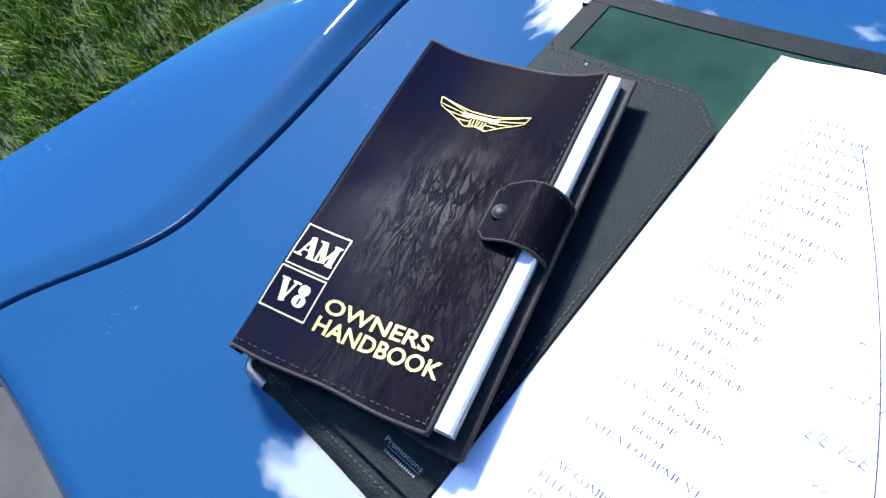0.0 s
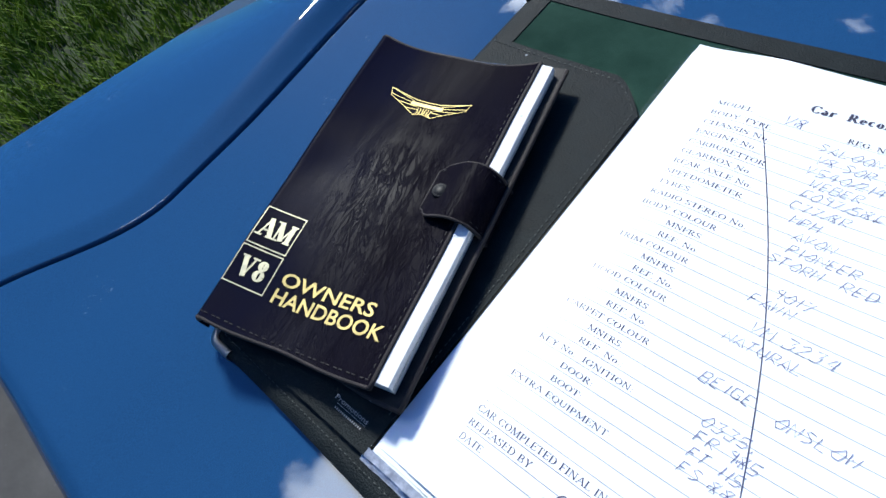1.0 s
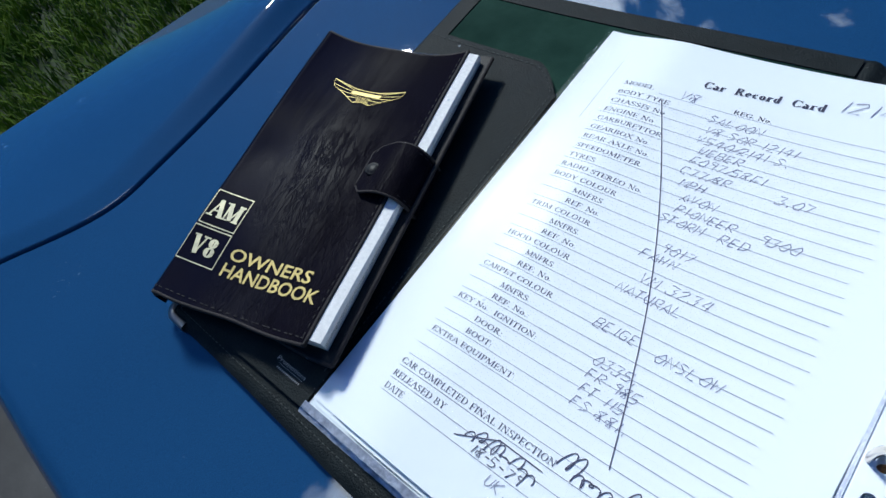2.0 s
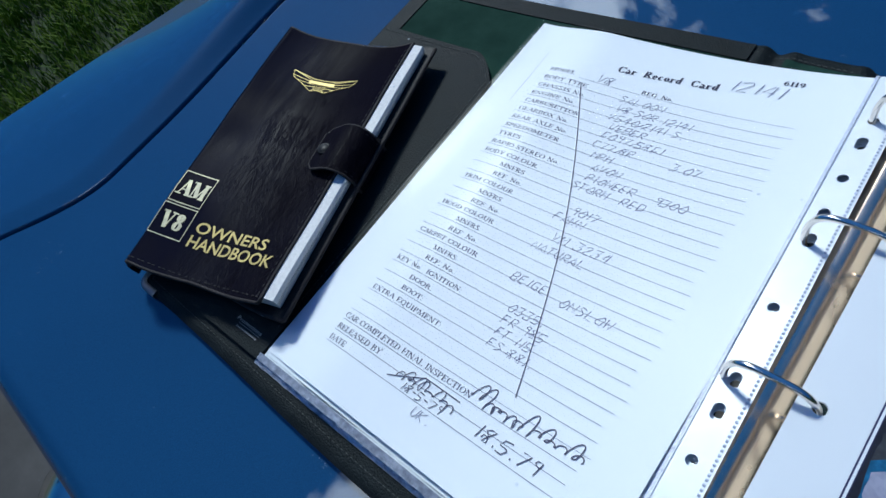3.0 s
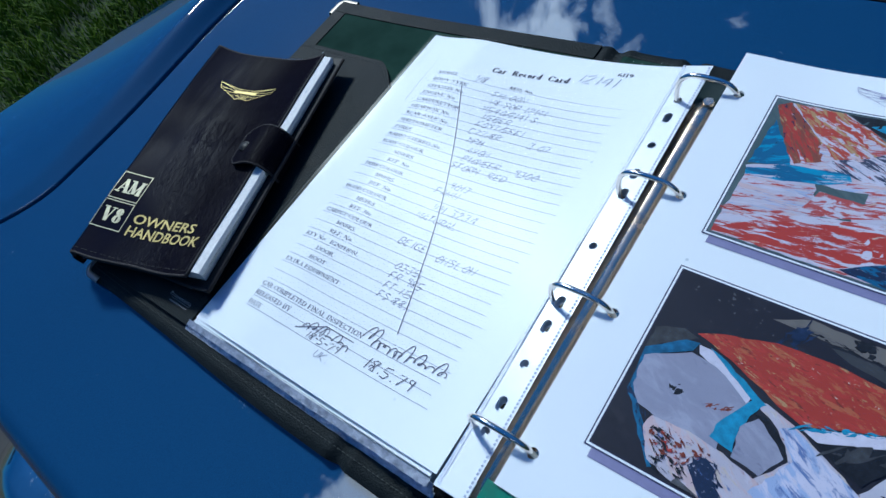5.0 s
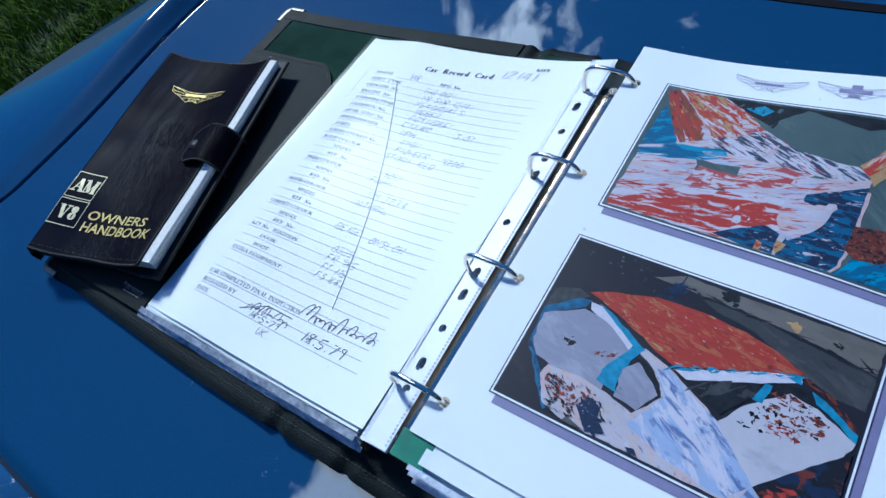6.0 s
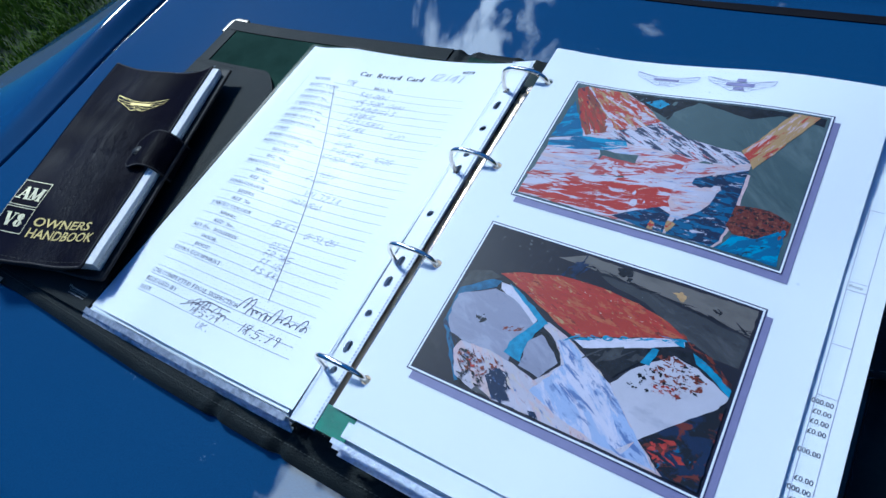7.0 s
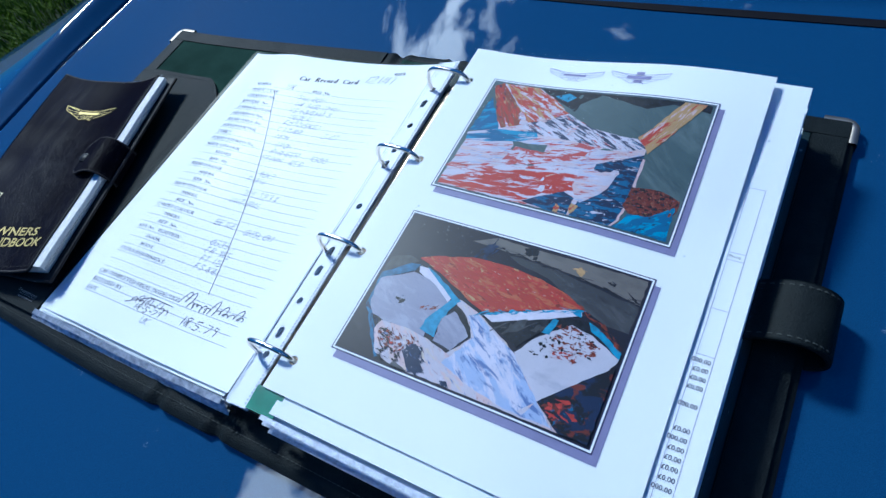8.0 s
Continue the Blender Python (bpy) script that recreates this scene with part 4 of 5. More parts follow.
    if row == 0:
        put("printed_rule", strips([(-0.203, x1, y, y + 0.0002)], on_card, "printed_rule", RULE), card)
    else:
        put("printed_rule", strips([(x0, x1, y, y + (0.00022 if row < 28 else 0.0003))], on_card, "printed_rule", RULE), card)
put("margin_line", strips([(-0.2386, -0.2384, 0.076, 0.127)], on_card, "margin_line", LOGO_PRINT), card)
put("card_title", serif("Car  Record  Card", 0.065, 0.0052, lambda x, y, q: on_card(-0.183 + x, 0.1212 + y + 0.06 * x, q), INK, "card_title", 0.19, 0.06), card, "bold printed heading")
put("printed_label", serif("REG. No.", 0.021, 0.0029, lambda x, y, q: on_card(-0.159 + x, 0.1088 + y, q), INK, "printed_label", 0.13, 0.06), card)
put("card_number", serif("6119", 0.0115, 0.0034, lambda x, y, q: on_card(-0.0868 + x, 0.1385 + y, q), INK, "card_number", 0.16, 0.06), card)

WRITTEN = [("12141", -0.1135, 0.1275, 8.5), ("V8", -0.191, 0.1085, 6), ("SALOON", -0.169, 0.0985, 5), ("V8 SOR 12141", -0.1665, 0.0905, 5), ("V540/2141 S.", -0.168, 0.083, 5), ("WEBER", -0.163, 0.0757, 5), ("6097/5861", -0.164, 0.0685, 5), ("C77/8R", -0.165, 0.0605, 5), ("3.07", -0.115, 0.0605, 5), ("MPH", -0.161, 0.0525, 4.8), ("AVON", -0.156, 0.0442, 5), ("PIONEER", -0.155, 0.0363, 5), ("9300", -0.112, 0.036, 5), ("STORM", -0.160, 0.0285, 5), ("RED", -0.128, 0.0285, 5), ("9017", -0.150, 0.012, 5), ("FAWN", -0.157, 0.005, 5), ("VM 3234", -0.150, -0.0085, 5.5), ("NATURAL", -0.157, -0.0175, 5), ("BEIGE", -0.156, -0.040, 5.2), ("ONSLOW", -0.123, -0.042, 5.2), ("0335.", -0.146, -0.057, 5), ("FR 985", -0.145, -0.0645, 5), ("FT 115", -0.144, -0.072, 5), ("FS 881.", -0.144, -0.0795, 5), ("UK.", -0.156, -0.1315, 5)]
for k, (word, x, y, high) in enumerate(WRITTEN):
    put("handwriting", pen(word, x, y, high / 1000, PEN, "handwriting", on_card, seed=k, pitch=0.92 if high > 5.6 else 1.0, wide=0.00046 if high > 5.6 else 0.00034), card)
put("handwriting", pen("18-5-79", -0.170, -0.1235, 0.0045, DARK_PEN, "handwriting", on_card, seed=40, pitch=0.95, wide=0.0005), card)
put("handwriting", pen("18.5.79", -0.121, -0.1215, 0.0068, DARK_PEN, "handwriting", on_card, seed=41, pitch=0.98, wide=0.0006), card)
put("signature", scrawl(-0.133, -0.1055, 0.064, 0.0095, 14, DARK_PEN, "signature", on_card, 0.00055, 21), card, "joined dark pen scrawl")
put("signature", scrawl(-0.176, -0.1175, 0.036, 0.0065, 9, DARK_PEN, "signature", on_card, 0.0005, 8), card, "joined dark pen scrawl")


def pen_line():
    verts, faces = [], []
    pts = []
    for i in range(25):
        s = i / 24
        pts.append((-0.199 + 0.086 * s + 0.008 * math.sin(s * 3.14) , 0.104 - 0.199 * s))
    ribbon(pts, 0.00048, verts, faces, on_card)
    ribbon([(-0.181, -0.1215), (-0.160, -0.1115), (-0.136, -0.1120)], 0.0005, verts, faces, on_card)
    return mesh_of("pen_line", verts, faces, DARK_PEN, False)


put("pen_line", pen_line(), card, "long pen line struck down the card")
sheet("film", -0.263, -0.0405, -0.1545, 0.1535, lambda x, y: left_z(x, y) + 0.0011 + 0.0006 * noise.noise((x * 20, y * 14, 1)), 0.00015, FILM, card, "clear glossy film", 60, 60, 0.003)
put("punched_edge", punched(-0.0402, -0.0228, -0.1545, 0.1525, [(-0.0328, hy, 0.0026, hl) for hy, hl in HOLE_YS], lambda x, y: left_z(x, y) + 0.0009, 0.0006, "punched_edge", STRIP, -0.026), card, "milky strip with punched holes")
put("seam", strips([(-0.0419, -0.0404, -0.153 + 0.0305 * i, -0.1225 + 0.0305 * i) for i in range(10)], lambda x, y, q: (x - 0.026 * y, y, left_z(x - 0.026 * y) + 0.0018), "seam", SEAM), card, "embossed weld beside the holes")
put("seam", stitches([(-0.0205, -0.152, left_z(-0.0205) + 0.0011), (-0.0285, 0.151, left_z(-0.0285) + 0.0013)], 0.0014, 0.0009, 0.0012, 0.0003, "seam", SEAM), card, "embossed dots at the strip's edge", kind="stuff")
put("film_edge", crinkled(-0.263, -0.042, -0.1578, -0.1535, lambda x, y: left_z(x) + 0.0012, "film_edge", 9), card, "crinkled welded lower edge")

# ---- right stack ----
def right_z(x, y=0.0):
    return 0.950 - 0.004 * sstep(0.12, 0.21, x) + corner_lift(x, y)


def corner_lift(x, y):
    """The free top corner of the page curls up a little."""
    return 0.016 * sstep(0.03, 0.20, x) * sstep(0.02, 0.16, y)


RING_HOLES = [(0.0, hy, 0.0029, 0.0029) for hy in (0.12, 0.04, -0.04, -0.12)]
for k in range(6):
    holder = empty("punched_pocket", "clear punched pocket with white papers in the binder", "document pocket", "pockets in the binder")
    dx = (0.0205, 0.0165, 0.0215, 0.019, 0.0225, 0.017)[k]
    dy = (0.001, -0.0005, 0.0012, -0.002, 0.0005, -0.001)[k]
    low = 0.0016 + 0.0052 * k
    zf = lambda x, y, low=low, k=k: max(cover_z(x) + 0.004 + 0.0008 * (5 - k), right_z(x) + (0.78 - 0.13 * k) * corner_lift(x, y) - low - 0.006 * sstep(0.06, 0.22, x) * (k / 5) + 0.0008 * noise.noise((x * 9, y * 9, k)))
    sheet("paper", 0.004, 0.2005 + dx, -0.1525 + 0.5 * dy - 0.0008 * (k % 2), 0.1535 + dy, zf, 0.0046, PAPER, holder)
    sheet("film", 0.002, 0.2045 + dx, -0.1575 + dy, 0.1560 + dy, lambda x, y, zf=zf: zf(x, y) + 0.0006, 0.0002, FILM, holder, "clear glossy film", r=0.004)
    put("film_edge", strips([(0.0, 0.2035 + dx, -0.1580 + dy, -0.1552 + dy)], lambda x, y, q, zf=zf: (x, y, zf(x, y) + 0.0002), "film_edge", SEAM), holder, "welded lower edge")
    if k == 0:
        def on_list(x, y, lift, zf=zf):
            return (x, y, zf(x, y) + lift)
        put("table_lines", strips([(0.2036, 0.2038, -0.135, 0.075), (0.2125, 0.2127, -0.135, 0.075)] + [(0.2036, 0.2125, y, y + 0.0002) for y in (0.075, 0.031, 0.026, -0.006, -0.034, -0.135)], on_list, "table_lines", LOGO_PRINT), holder, "faint printed table")
        put("printed_price", letters("Price", 0.003, lambda x, y, q: on_list(0.2045 + x, 0.0278 + y, q), INK, "printed_price", width=0.006, thin=-0.012), holder)
        for word, y in (("000.00", -0.0385), ("£0.00", -0.0435), ("£0.00", -0.0485), ("£0.00", -0.0535), ("000.00", -0.0635), ("£0.00", -0.0765), ("000.00", -0.0815), ("£0.00", -0.0865), ("£0.00", -0.0915), ("£0.00", -0.0965), ("£0.00", -0.1015), ("000.00", -0.1065)):
            w = 0.0075 if word[0] == "£" else 0.0092
            put("printed_price", letters(word, 0.003, lambda x, y2, q, y=y, w=w: on_list(0.2115 - w + x, y + y2, q), INK, "printed_price", width=w, height=0.0024), holder)

tab = empty("index_tab", "green index tab sticking out below the page", "index tab")
sheet("tab", -0.0125, 0.0075, -0.1545, -0.1400, lambda x, y: 0.9485 - 0.0010 * sstep(-0.140, -0.155, y), 0.0008, GREEN_TAB, tab, "bright green card", 10, 6)
sheet("tab_film", -0.0150, 0.0100, -0.1560, -0.1360, lambda x, y: 0.9494 - 0.0010 * sstep(-0.140, -0.155, y), 0.0002, FILM, tab, "", 10, 6, 0.002)

photo_page = empty("photo_page", "white page with two colour photographs in a clear pocket", "document")
sheet("page_paper", 0.0085, 0.2005, -0.1405, 0.1535, right_z, 0.0004, PAPER, photo_page, "white printed page", 60, 60)
put("punched_edge", punched(-0.0085, 0.0085, -0.1405, 0.1540, RING_HOLES, right_z, 0.0012, "punched_edge", PAPER), photo_page, "page margin with punched holes")
sheet("film", -0.0095, 0.2050, -0.1425, 0.1560, lambda x, y: right_z(x, y) + 0.0029 + 0.0004 * noise.noise((x * 16, y * 12, 7)), 0.00015, FILM, photo_page, "clear glossy film", 60, 60, 0.005)


def on_page(x, y, lift):
    return (x, y, right_z(x, y) + lift)


def wing_logo(cx, cy, half, at, parent, material, name, feathers, disc):
    """A plain pair of spread wings, drawn in strokes."""
    verts, faces = [], []
    w = half * 0.016
    tips = ((1.0, 0.25), (0.93, 0.05), (0.55, -0.12), (0.22, -0.30))
    for s in (-1, 1):
        ribbon([(cx, cy + half * 0.10), (cx + s * half * 0.3, cy + half * 0.11), (cx + s * half, cy + half * 0.25)], w, verts, faces, at)
        for i in range(feathers):
            f = 3 * i / (feathers - 1)
            k = min(2, int(f))
            (ax, ay), (bx, by) = tips[k], tips[k + 1]
            ox, oy = ax + (bx - ax) * (f - k), ay + (by - ay) * (f - k)
            ribbon([(cx + s * half * (0.34 - 0.08 * f), cy + half * (0.06 - 0.09 * f)), (cx + s * half * ox, cy + half * oy)], w * 0.8, verts, faces, at)
        ribbon([(cx + s * half * x, cy + half * y) for x, y in tips] + [(cx, cy - half * 0.24)], w * 0.7, verts, faces, at)
        for i in range(3):
            ribbon([(cx + s * half * (0.03 + 0.07 * i), cy - half * 0.08), (cx + s * half * (0.02 + 0.06 * i), cy - half * 0.25)], w * 0.8, verts, faces, at)
    put(name, mesh_of(name, verts, faces, material, False), parent, "printed spread-wings emblem")
    block = [(cx - half * 0.40, cx + half * 0.40, cy - half * 0.045, cy + half * 0.045)] if not disc else [(cx - half * 0.4, cx + half * 0.4, cy - half * 0.08, cy + half * 0.06), (cx - half * 0.13, cx + half * 0.13, cy + half * 0.10, cy + half * 0.24), (cx - half * 0.13, cx + half * 0.13, cy - half * 0.24, cy - half * 0.12)]
    put(name, strips(block, at, name, material, 0.0003), parent, "plain bar across the emblem")


wing_logo(0.0750, 0.1385, 0.0200, on_page, photo_page, LOGO_PRINT, "emblem", 5, False)
wing_logo(0.1195, 0.1400, 0.0200, on_page, photo_page, LOGO_PRINT, "emblem", 5, True)

def print_of(name, color, vary=0.22):
    """Photo print of one colour, mottled."""
    return mat("print_" + name, color, 0.4, 0, vary, 260, spec=0.2)


P_RED, P_WHITE, P_PINK = print_of("red", (0.40, 0.050, 0.040), 0.35), print_of("white", (0.58, 0.55, 0.65), 0.1), print_of("pink", (0.56, 0.42, 0.44), 0.2)
P_TAN, P_RUST, P_NAVY = print_of("tan", (0.42, 0.27, 0.13)), print_of("rust", (0.19, 0.045, 0.030), 0.5), print_of("navy", (0.018, 0.032, 0.075), 0.4)
P_BLUE, P_BLUED = print_of("blue", (0.045, 0.25, 0.42), 0.35), print_of("deep_blue", (0.025, 0.12, 0.24), 0.4)
P_DARK, P_FLOOR, P_DUST = print_of("dark", (0.016, 0.018, 0.024), 0.5), print_of("floor", (0.050, 0.052, 0.058), 0.35), print_of("dust", (0.09, 0.09, 0.10))


def scraped(name, base, coats, angle, scale=240.0, thin=0.22, soft=0.03):
    """Print of worn paint: coats (colour, threshold) broken by noise drawn out along one angle."""
    m, n, l, b = tree("print_" + name)
    c = base
    for i, (color, edge) in enumerate(coats):
        vec = coords(n, l, (thin, 1, 1), -angle + 5 * (-1) ** i)
        mp = n.new("ShaderNodeMapping")
        mp.inputs["Location"].default_value = (0.37 * i, 0.21 * i, 1.3 * i)
        l.new(vec, mp.inputs["Vector"])
        big = noise_node(n, l, mp.outputs["Vector"], scale * (1 + 0.3 * i), 6, 0.68, 0.5)
        c = blend(n, l, span(n, l, big, edge, edge + soft), c, color)
    vec = coords(n, l)
    shade = span(n, l, noise_node(n, l, vec, 55, 4, 0.6), 0.3, 0.7, 0.0, 0.22)
    c = blend(n, l, shade, c, tuple(0.45 * q for q in base))
    l.new(c, b.inputs["Base Color"])
    b.inputs["Roughness"].default_value, b.inputs["Specular IOR Level"].default_value = 0.4, 0.2
    return m


RED, WHITE, CREAM, PINK, TAN = (0.40, 0.048, 0.040), (0.56, 0.53, 0.63), (0.56, 0.47, 0.40), (0.56, 0.42, 0.44), (0.42, 0.27, 0.13)
BROWN, RUST, ORANGE, NAVY = (0.22, 0.07, 0.05), (0.15, 0.036, 0.028), (0.40, 0.12, 0.06), (0.018, 0.030, 0.072)
BLUE, DEEP, PALE, MID, SOOT = (0.035, 0.27, 0.46), (0.022, 0.12, 0.25), (0.34, 0.42, 0.64), (0.11, 0.17, 0.38), (0.016, 0.018, 0.024)
S_BODY = scraped("body", (0.50, 0.47, 0.57), ((PINK, 0.50), (WHITE, 0.53), (PALE, 0.58), (RED, 0.555), (MID, 0.62)), 10, 230, 0.14, 0.05)
S_PILLAR = scraped("pillar", BROWN, ((RED, 0.50), (TAN, 0.58), (NAVY, 0.60), (WHITE, 0.66)), -49, 260)
S_SCUTTLE_RED = scraped("scuttle_red", TAN, ((RED, 0.45), (WHITE, 0.54), (NAVY, 0.66)), -32, 330)
S_SCUTTLE = scraped("scuttle_navy", WHITE, ((NAVY, 0.50), (DEEP, 0.60), (RED, 0.60), (PINK, 0.62)), -20, 360, 0.16)
S_STRIPE = scraped("stripe", DEEP, ((BLUE, 0.48), (WHITE, 0.52)), 9, 190, 0.15)
S_PATCH = scraped("patch", WHITE, ((RED, 0.46), (CREAM, 0.61)), 14, 260, 0.25)
S_FRINGE = scraped("fringe", WHITE, ((RED, 0.53), (PINK, 0.60)), 12, 280, 0.14)
S_BAND = scraped("band", RED, ((WHITE, 0.54), (CREAM, 0.62), (RUST, 0.66)), 12, 300, 0.18)
S_NAVY = scraped("navy_panel", NAVY, ((DEEP, 0.50), (WHITE, 0.61)), 4, 330, 0.3)
S_POST = scraped("post", TAN, ((RED, 0.52), (PINK, 0.56), (CREAM, 0.64)), 60, 220, 0.16)
S_LITTER = scraped("litter_bed", SOOT, ((RUST, 0.46), (BROWN, 0.54), (TAN, 0.63), (DEEP, 0.64)), 10, 420, 0.8)
S_BLUECLOTH = scraped("blue_cloth", DEEP, ((BLUE, 0.52), (SOOT, 0.60)), 36, 200, 0.35, 0.06)
S_SHEET = scraped("dust_sheet", (0.075, 0.110, 0.118), (((0.125, 0.165, 0.172), 0.50), ((0.045, 0.070, 0.078), 0.58)), -40, 42, 0.35, 0.16)
S_ROOF = scraped("roof_patches", (0.34, 0.045, 0.034), ((ORANGE, 0.53), (RED, 0.54), (TAN, 0.60), (CREAM, 0.64), (RUST, 0.60)), -8, 240, 0.3)
S_FLANK = scraped("flank", (0.50, 0.46, 0.54), ((PINK, 0.50), (CREAM, 0.58), (MID, 0.61), (BROWN, 0.63), (WHITE, 0.60)), -35, 170, 0.3, 0.06)
S_FLANKBLUE = scraped("flank_blue", (0.58, 0.56, 0.68), ((PALE, 0.47), (MID, 0.54), (WHITE, 0.60)), -35, 150, 0.25, 0.06)
S_BLOB = scraped("navy_blob", NAVY, ((MID, 0.56), (WHITE, 0.58)), -35, 240, 0.6)
S_CLOTH = scraped("window_cloth", (0.28, 0.28, 0.37), (((0.35, 0.35, 0.45), 0.48), ((0.19, 0.19, 0.27), 0.60)), -25, 110, 0.4, 0.12)
S_DECK = scraped("rear_deck", (0.52, 0.50, 0.58), (((0.42, 0.41, 0.50), 0.55), ((0.60, 0.58, 0.66), 0.60)), 13, 60, 0.4, 0.12)
S_CLUTTER = scraped("clutter", SOOT, ((NAVY, 0.50), (RUST, 0.56), (DEEP, 0.62), (TAN, 0.68)), 7, 130, 0.7)
S_GLOOM = scraped("gloom", (0.022, 0.022, 0.032), (((0.045, 0.045, 0.055), 0.52), ((0.010, 0.010, 0.016), 0.56)), -20, 45, 0.5, 0.2)
S_WALL = scraped("workshop_wall", (0.16, 0.145, 0.135), (((0.10, 0.095, 0.09), 0.50), ((0.24, 0.22, 0.20), 0.62)), -6, 60, 0.3, 0.15)
S_FLOOR = scraped("workshop_floor", (0.052, 0.054, 0.060), (((0.085, 0.085, 0.09), 0.54), ((0.025, 0.026, 0.03), 0.58)), -10, 90, 0.4, 0.12)


def photograph(x0, x1, y0, y1, back, label):
    """A framed print on the page; gives what draws on its picture."""
    ph = put("photograph", None, photo_page, label)
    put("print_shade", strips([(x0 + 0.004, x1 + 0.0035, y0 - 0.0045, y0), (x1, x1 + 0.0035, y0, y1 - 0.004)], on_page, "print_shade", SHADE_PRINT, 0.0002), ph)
    for name, inset, m, lift in (("print_border", 0.0, NAVY_LINE, 0.0003), ("print_border", 0.0007, PAPER, 0.0004), ("print_line", 0.0017, NAVY_LINE, 0.00045), ("picture", 0.0021, back, 0.0005)):
        put(name, strips([(x0 + inset, x1 - inset, y0 + inset, y1 - inset)], on_page, name, m, lift), ph)
    return {"ob": ph, "box": (x0 + 0.0021, x1 - 0.0021, y0 + 0.0021, y1 - 0.0021), "layer": 0}


def on_print(ph, u, v):
    x0, x1, y0, y1 = ph["box"]
    x, y = x0 + (x1 - x0) * min(1.0, max(0.0, u)), y0 + (y1 - y0) * min(1.0, max(0.0, v))
    return Vector((x, y, right_z(x, y) + 0.00053 + 0.000006 * ph["layer"]))


def inside(u, v, pts):
    hit = False
    for (ax, ay), (bx, by) in zip(pts, pts[1:] + pts[:1]):
        if (ay > v) != (by > v) and u < ax + (v - ay) / (by - ay) * (bx - ax):
            hit = not hit
    return hit


def area(ph, name, material, pts):
    """A printed patch with a slightly ragged outline."""
    ph["layer"] += 1
    rnd = random.Random(ph["layer"])
    fine = []
    for (ax, ay), (bx, by) in zip(pts, pts[1:] + pts[:1]):
        n = max(1, int(math.hypot(bx - ax, by - ay) / 0.03))
        for q in range(n):
            j = 0.0 if q == 0 else 0.004
            fine.append((ax + (bx - ax) * q / n + rnd.uniform(-j, j), ay + (by - ay) * q / n + rnd.uniform(-j, j)))
    bm = bmesh.new()
    f = bm.faces.new([bm.verts.new(on_print(ph, u, v)) for u, v in fine])
    bmesh.ops.triangulate(bm, faces=[f])
    bmesh.ops.subdivide_edges(bm, edges=[e for e in bm.edges if (e.verts[0].co - e.verts[1].co).length > 0.012], cuts=3)
    for vtx in bm.verts:
        vtx.co.z = right_z(vtx.co.x, vtx.co.y) + 0.00053 + 0.000006 * ph["layer"]
    part(name, bm, material, ph["ob"])


def strokes(ph, name, material, count, length, wide, angle, pts):
    """Scraped or brushed marks of one colour, strewn over a part of the picture in a few thin coats."""
    rnd = random.Random(ph["layer"] * 13 + 1)
    us, vs = [q[0] for q in pts], [q[1] for q in pts]
    coats = [[], [], [], [], []]
    for _ in range(count):
        for _ in range(30):
            u, v = rnd.uniform(min(us), max(us)), rnd.uniform(min(vs), max(vs))
            if inside(u, v, pts):
                break
        else:
            continue
        a = radians(angle + rnd.gauss(0, 14))
        half, w = length * rnd.uniform(0.2, 1.0) ** 2 * 0.9, wide * rnd.uniform(0.3, 1.0) ** 2 * 1.3
        line = [(u + math.cos(a) * half * f, v + 1.5 * math.sin(a) * half * f) for f in (-1, -0.6, -0.2, 0.2, 0.6, 1)]
        shape = []
        for side in (1, -1):
            for i in range(5):
                f = side * (i / 4 * 2 - 1)
                r = w * side * (1 - f * f * 0.8) * rnd.uniform(0.1, 1.2)
                shape.append((u + math.cos(a) * half * f - math.sin(a) * r, v + 1.5 * (math.sin(a) * half * f + math.cos(a) * r)))
        for coat in coats:
            if all(abs(p[0] - q[0]) > 1.2 * (w + w2) + half / 8 or abs(p[1] - q[1]) > 1.8 * (w + w2) + half / 8 for _, l2, w2 in coat for p in line for q in l2):
                coat.append((shape, line, w))
                break
    verts, faces = [], []
    for coat in coats:
        ph["layer"] += 1 if coat else 0
        for shape, _, _ in coat:
            k = len(verts)
            verts += [on_print(ph, *q) for q in shape]
            faces.append(tuple(range(k, k + len(shape))))
    put(name, mesh_of(name, verts, faces, material, False), ph["ob"])


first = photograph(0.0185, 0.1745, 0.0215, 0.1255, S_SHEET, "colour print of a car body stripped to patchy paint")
area(first, "dark_backdrop", P_DARK, [(0.24, 0.99), (0.52, 0.99), (0.99, 0.99), (0.99, 0.93), (0.84, 0.96), (0.74, 0.90), (0.53, 0.98), (0.45, 0.88), (0.44, 0.81), (0.33, 0.90)])
area(first, "blue_scrap", P_BLUE, [(0.32, 0.93), (0.38, 0.97), (0.42, 0.94), (0.39, 0.89)])
area(first, "body", S_BODY, [(0.01, 0.08), (0.02, 0.44), (0.14, 0.56), (0.10, 0.72), (0.01, 0.94), (0.06, 0.99), (0.23, 0.99), (0.34, 0.89), (0.42, 0.78), (0.55, 0.69), (0.68, 0.66), (0.75, 0.66), (0.80, 0.61), (0.80, 0.55), (0.78, 0.30), (0.77, 0.01), (0.63, 0.01), (0.01, 0.01)])
area(first, "body", S_BODY, [(0.05, 0.50), (0.16, 0.60), (0.24, 0.68), (0.40, 0.80), (0.52, 0.66), (0.48, 0.52), (0.30, 0.48)])
area(first, "blue_tarp", S_BLUECLOTH, [(0.01, 0.50), (0.03, 0.84), (0.12, 0.62), (0.14, 0.56), (0.07, 0.52)])
area(first, "left_pillar", S_PILLAR, [(0.01, 0.95), (0.05, 0.99), (0.26, 0.66), (0.23, 0.63), (0.15, 0.57), (0.11, 0.64)])
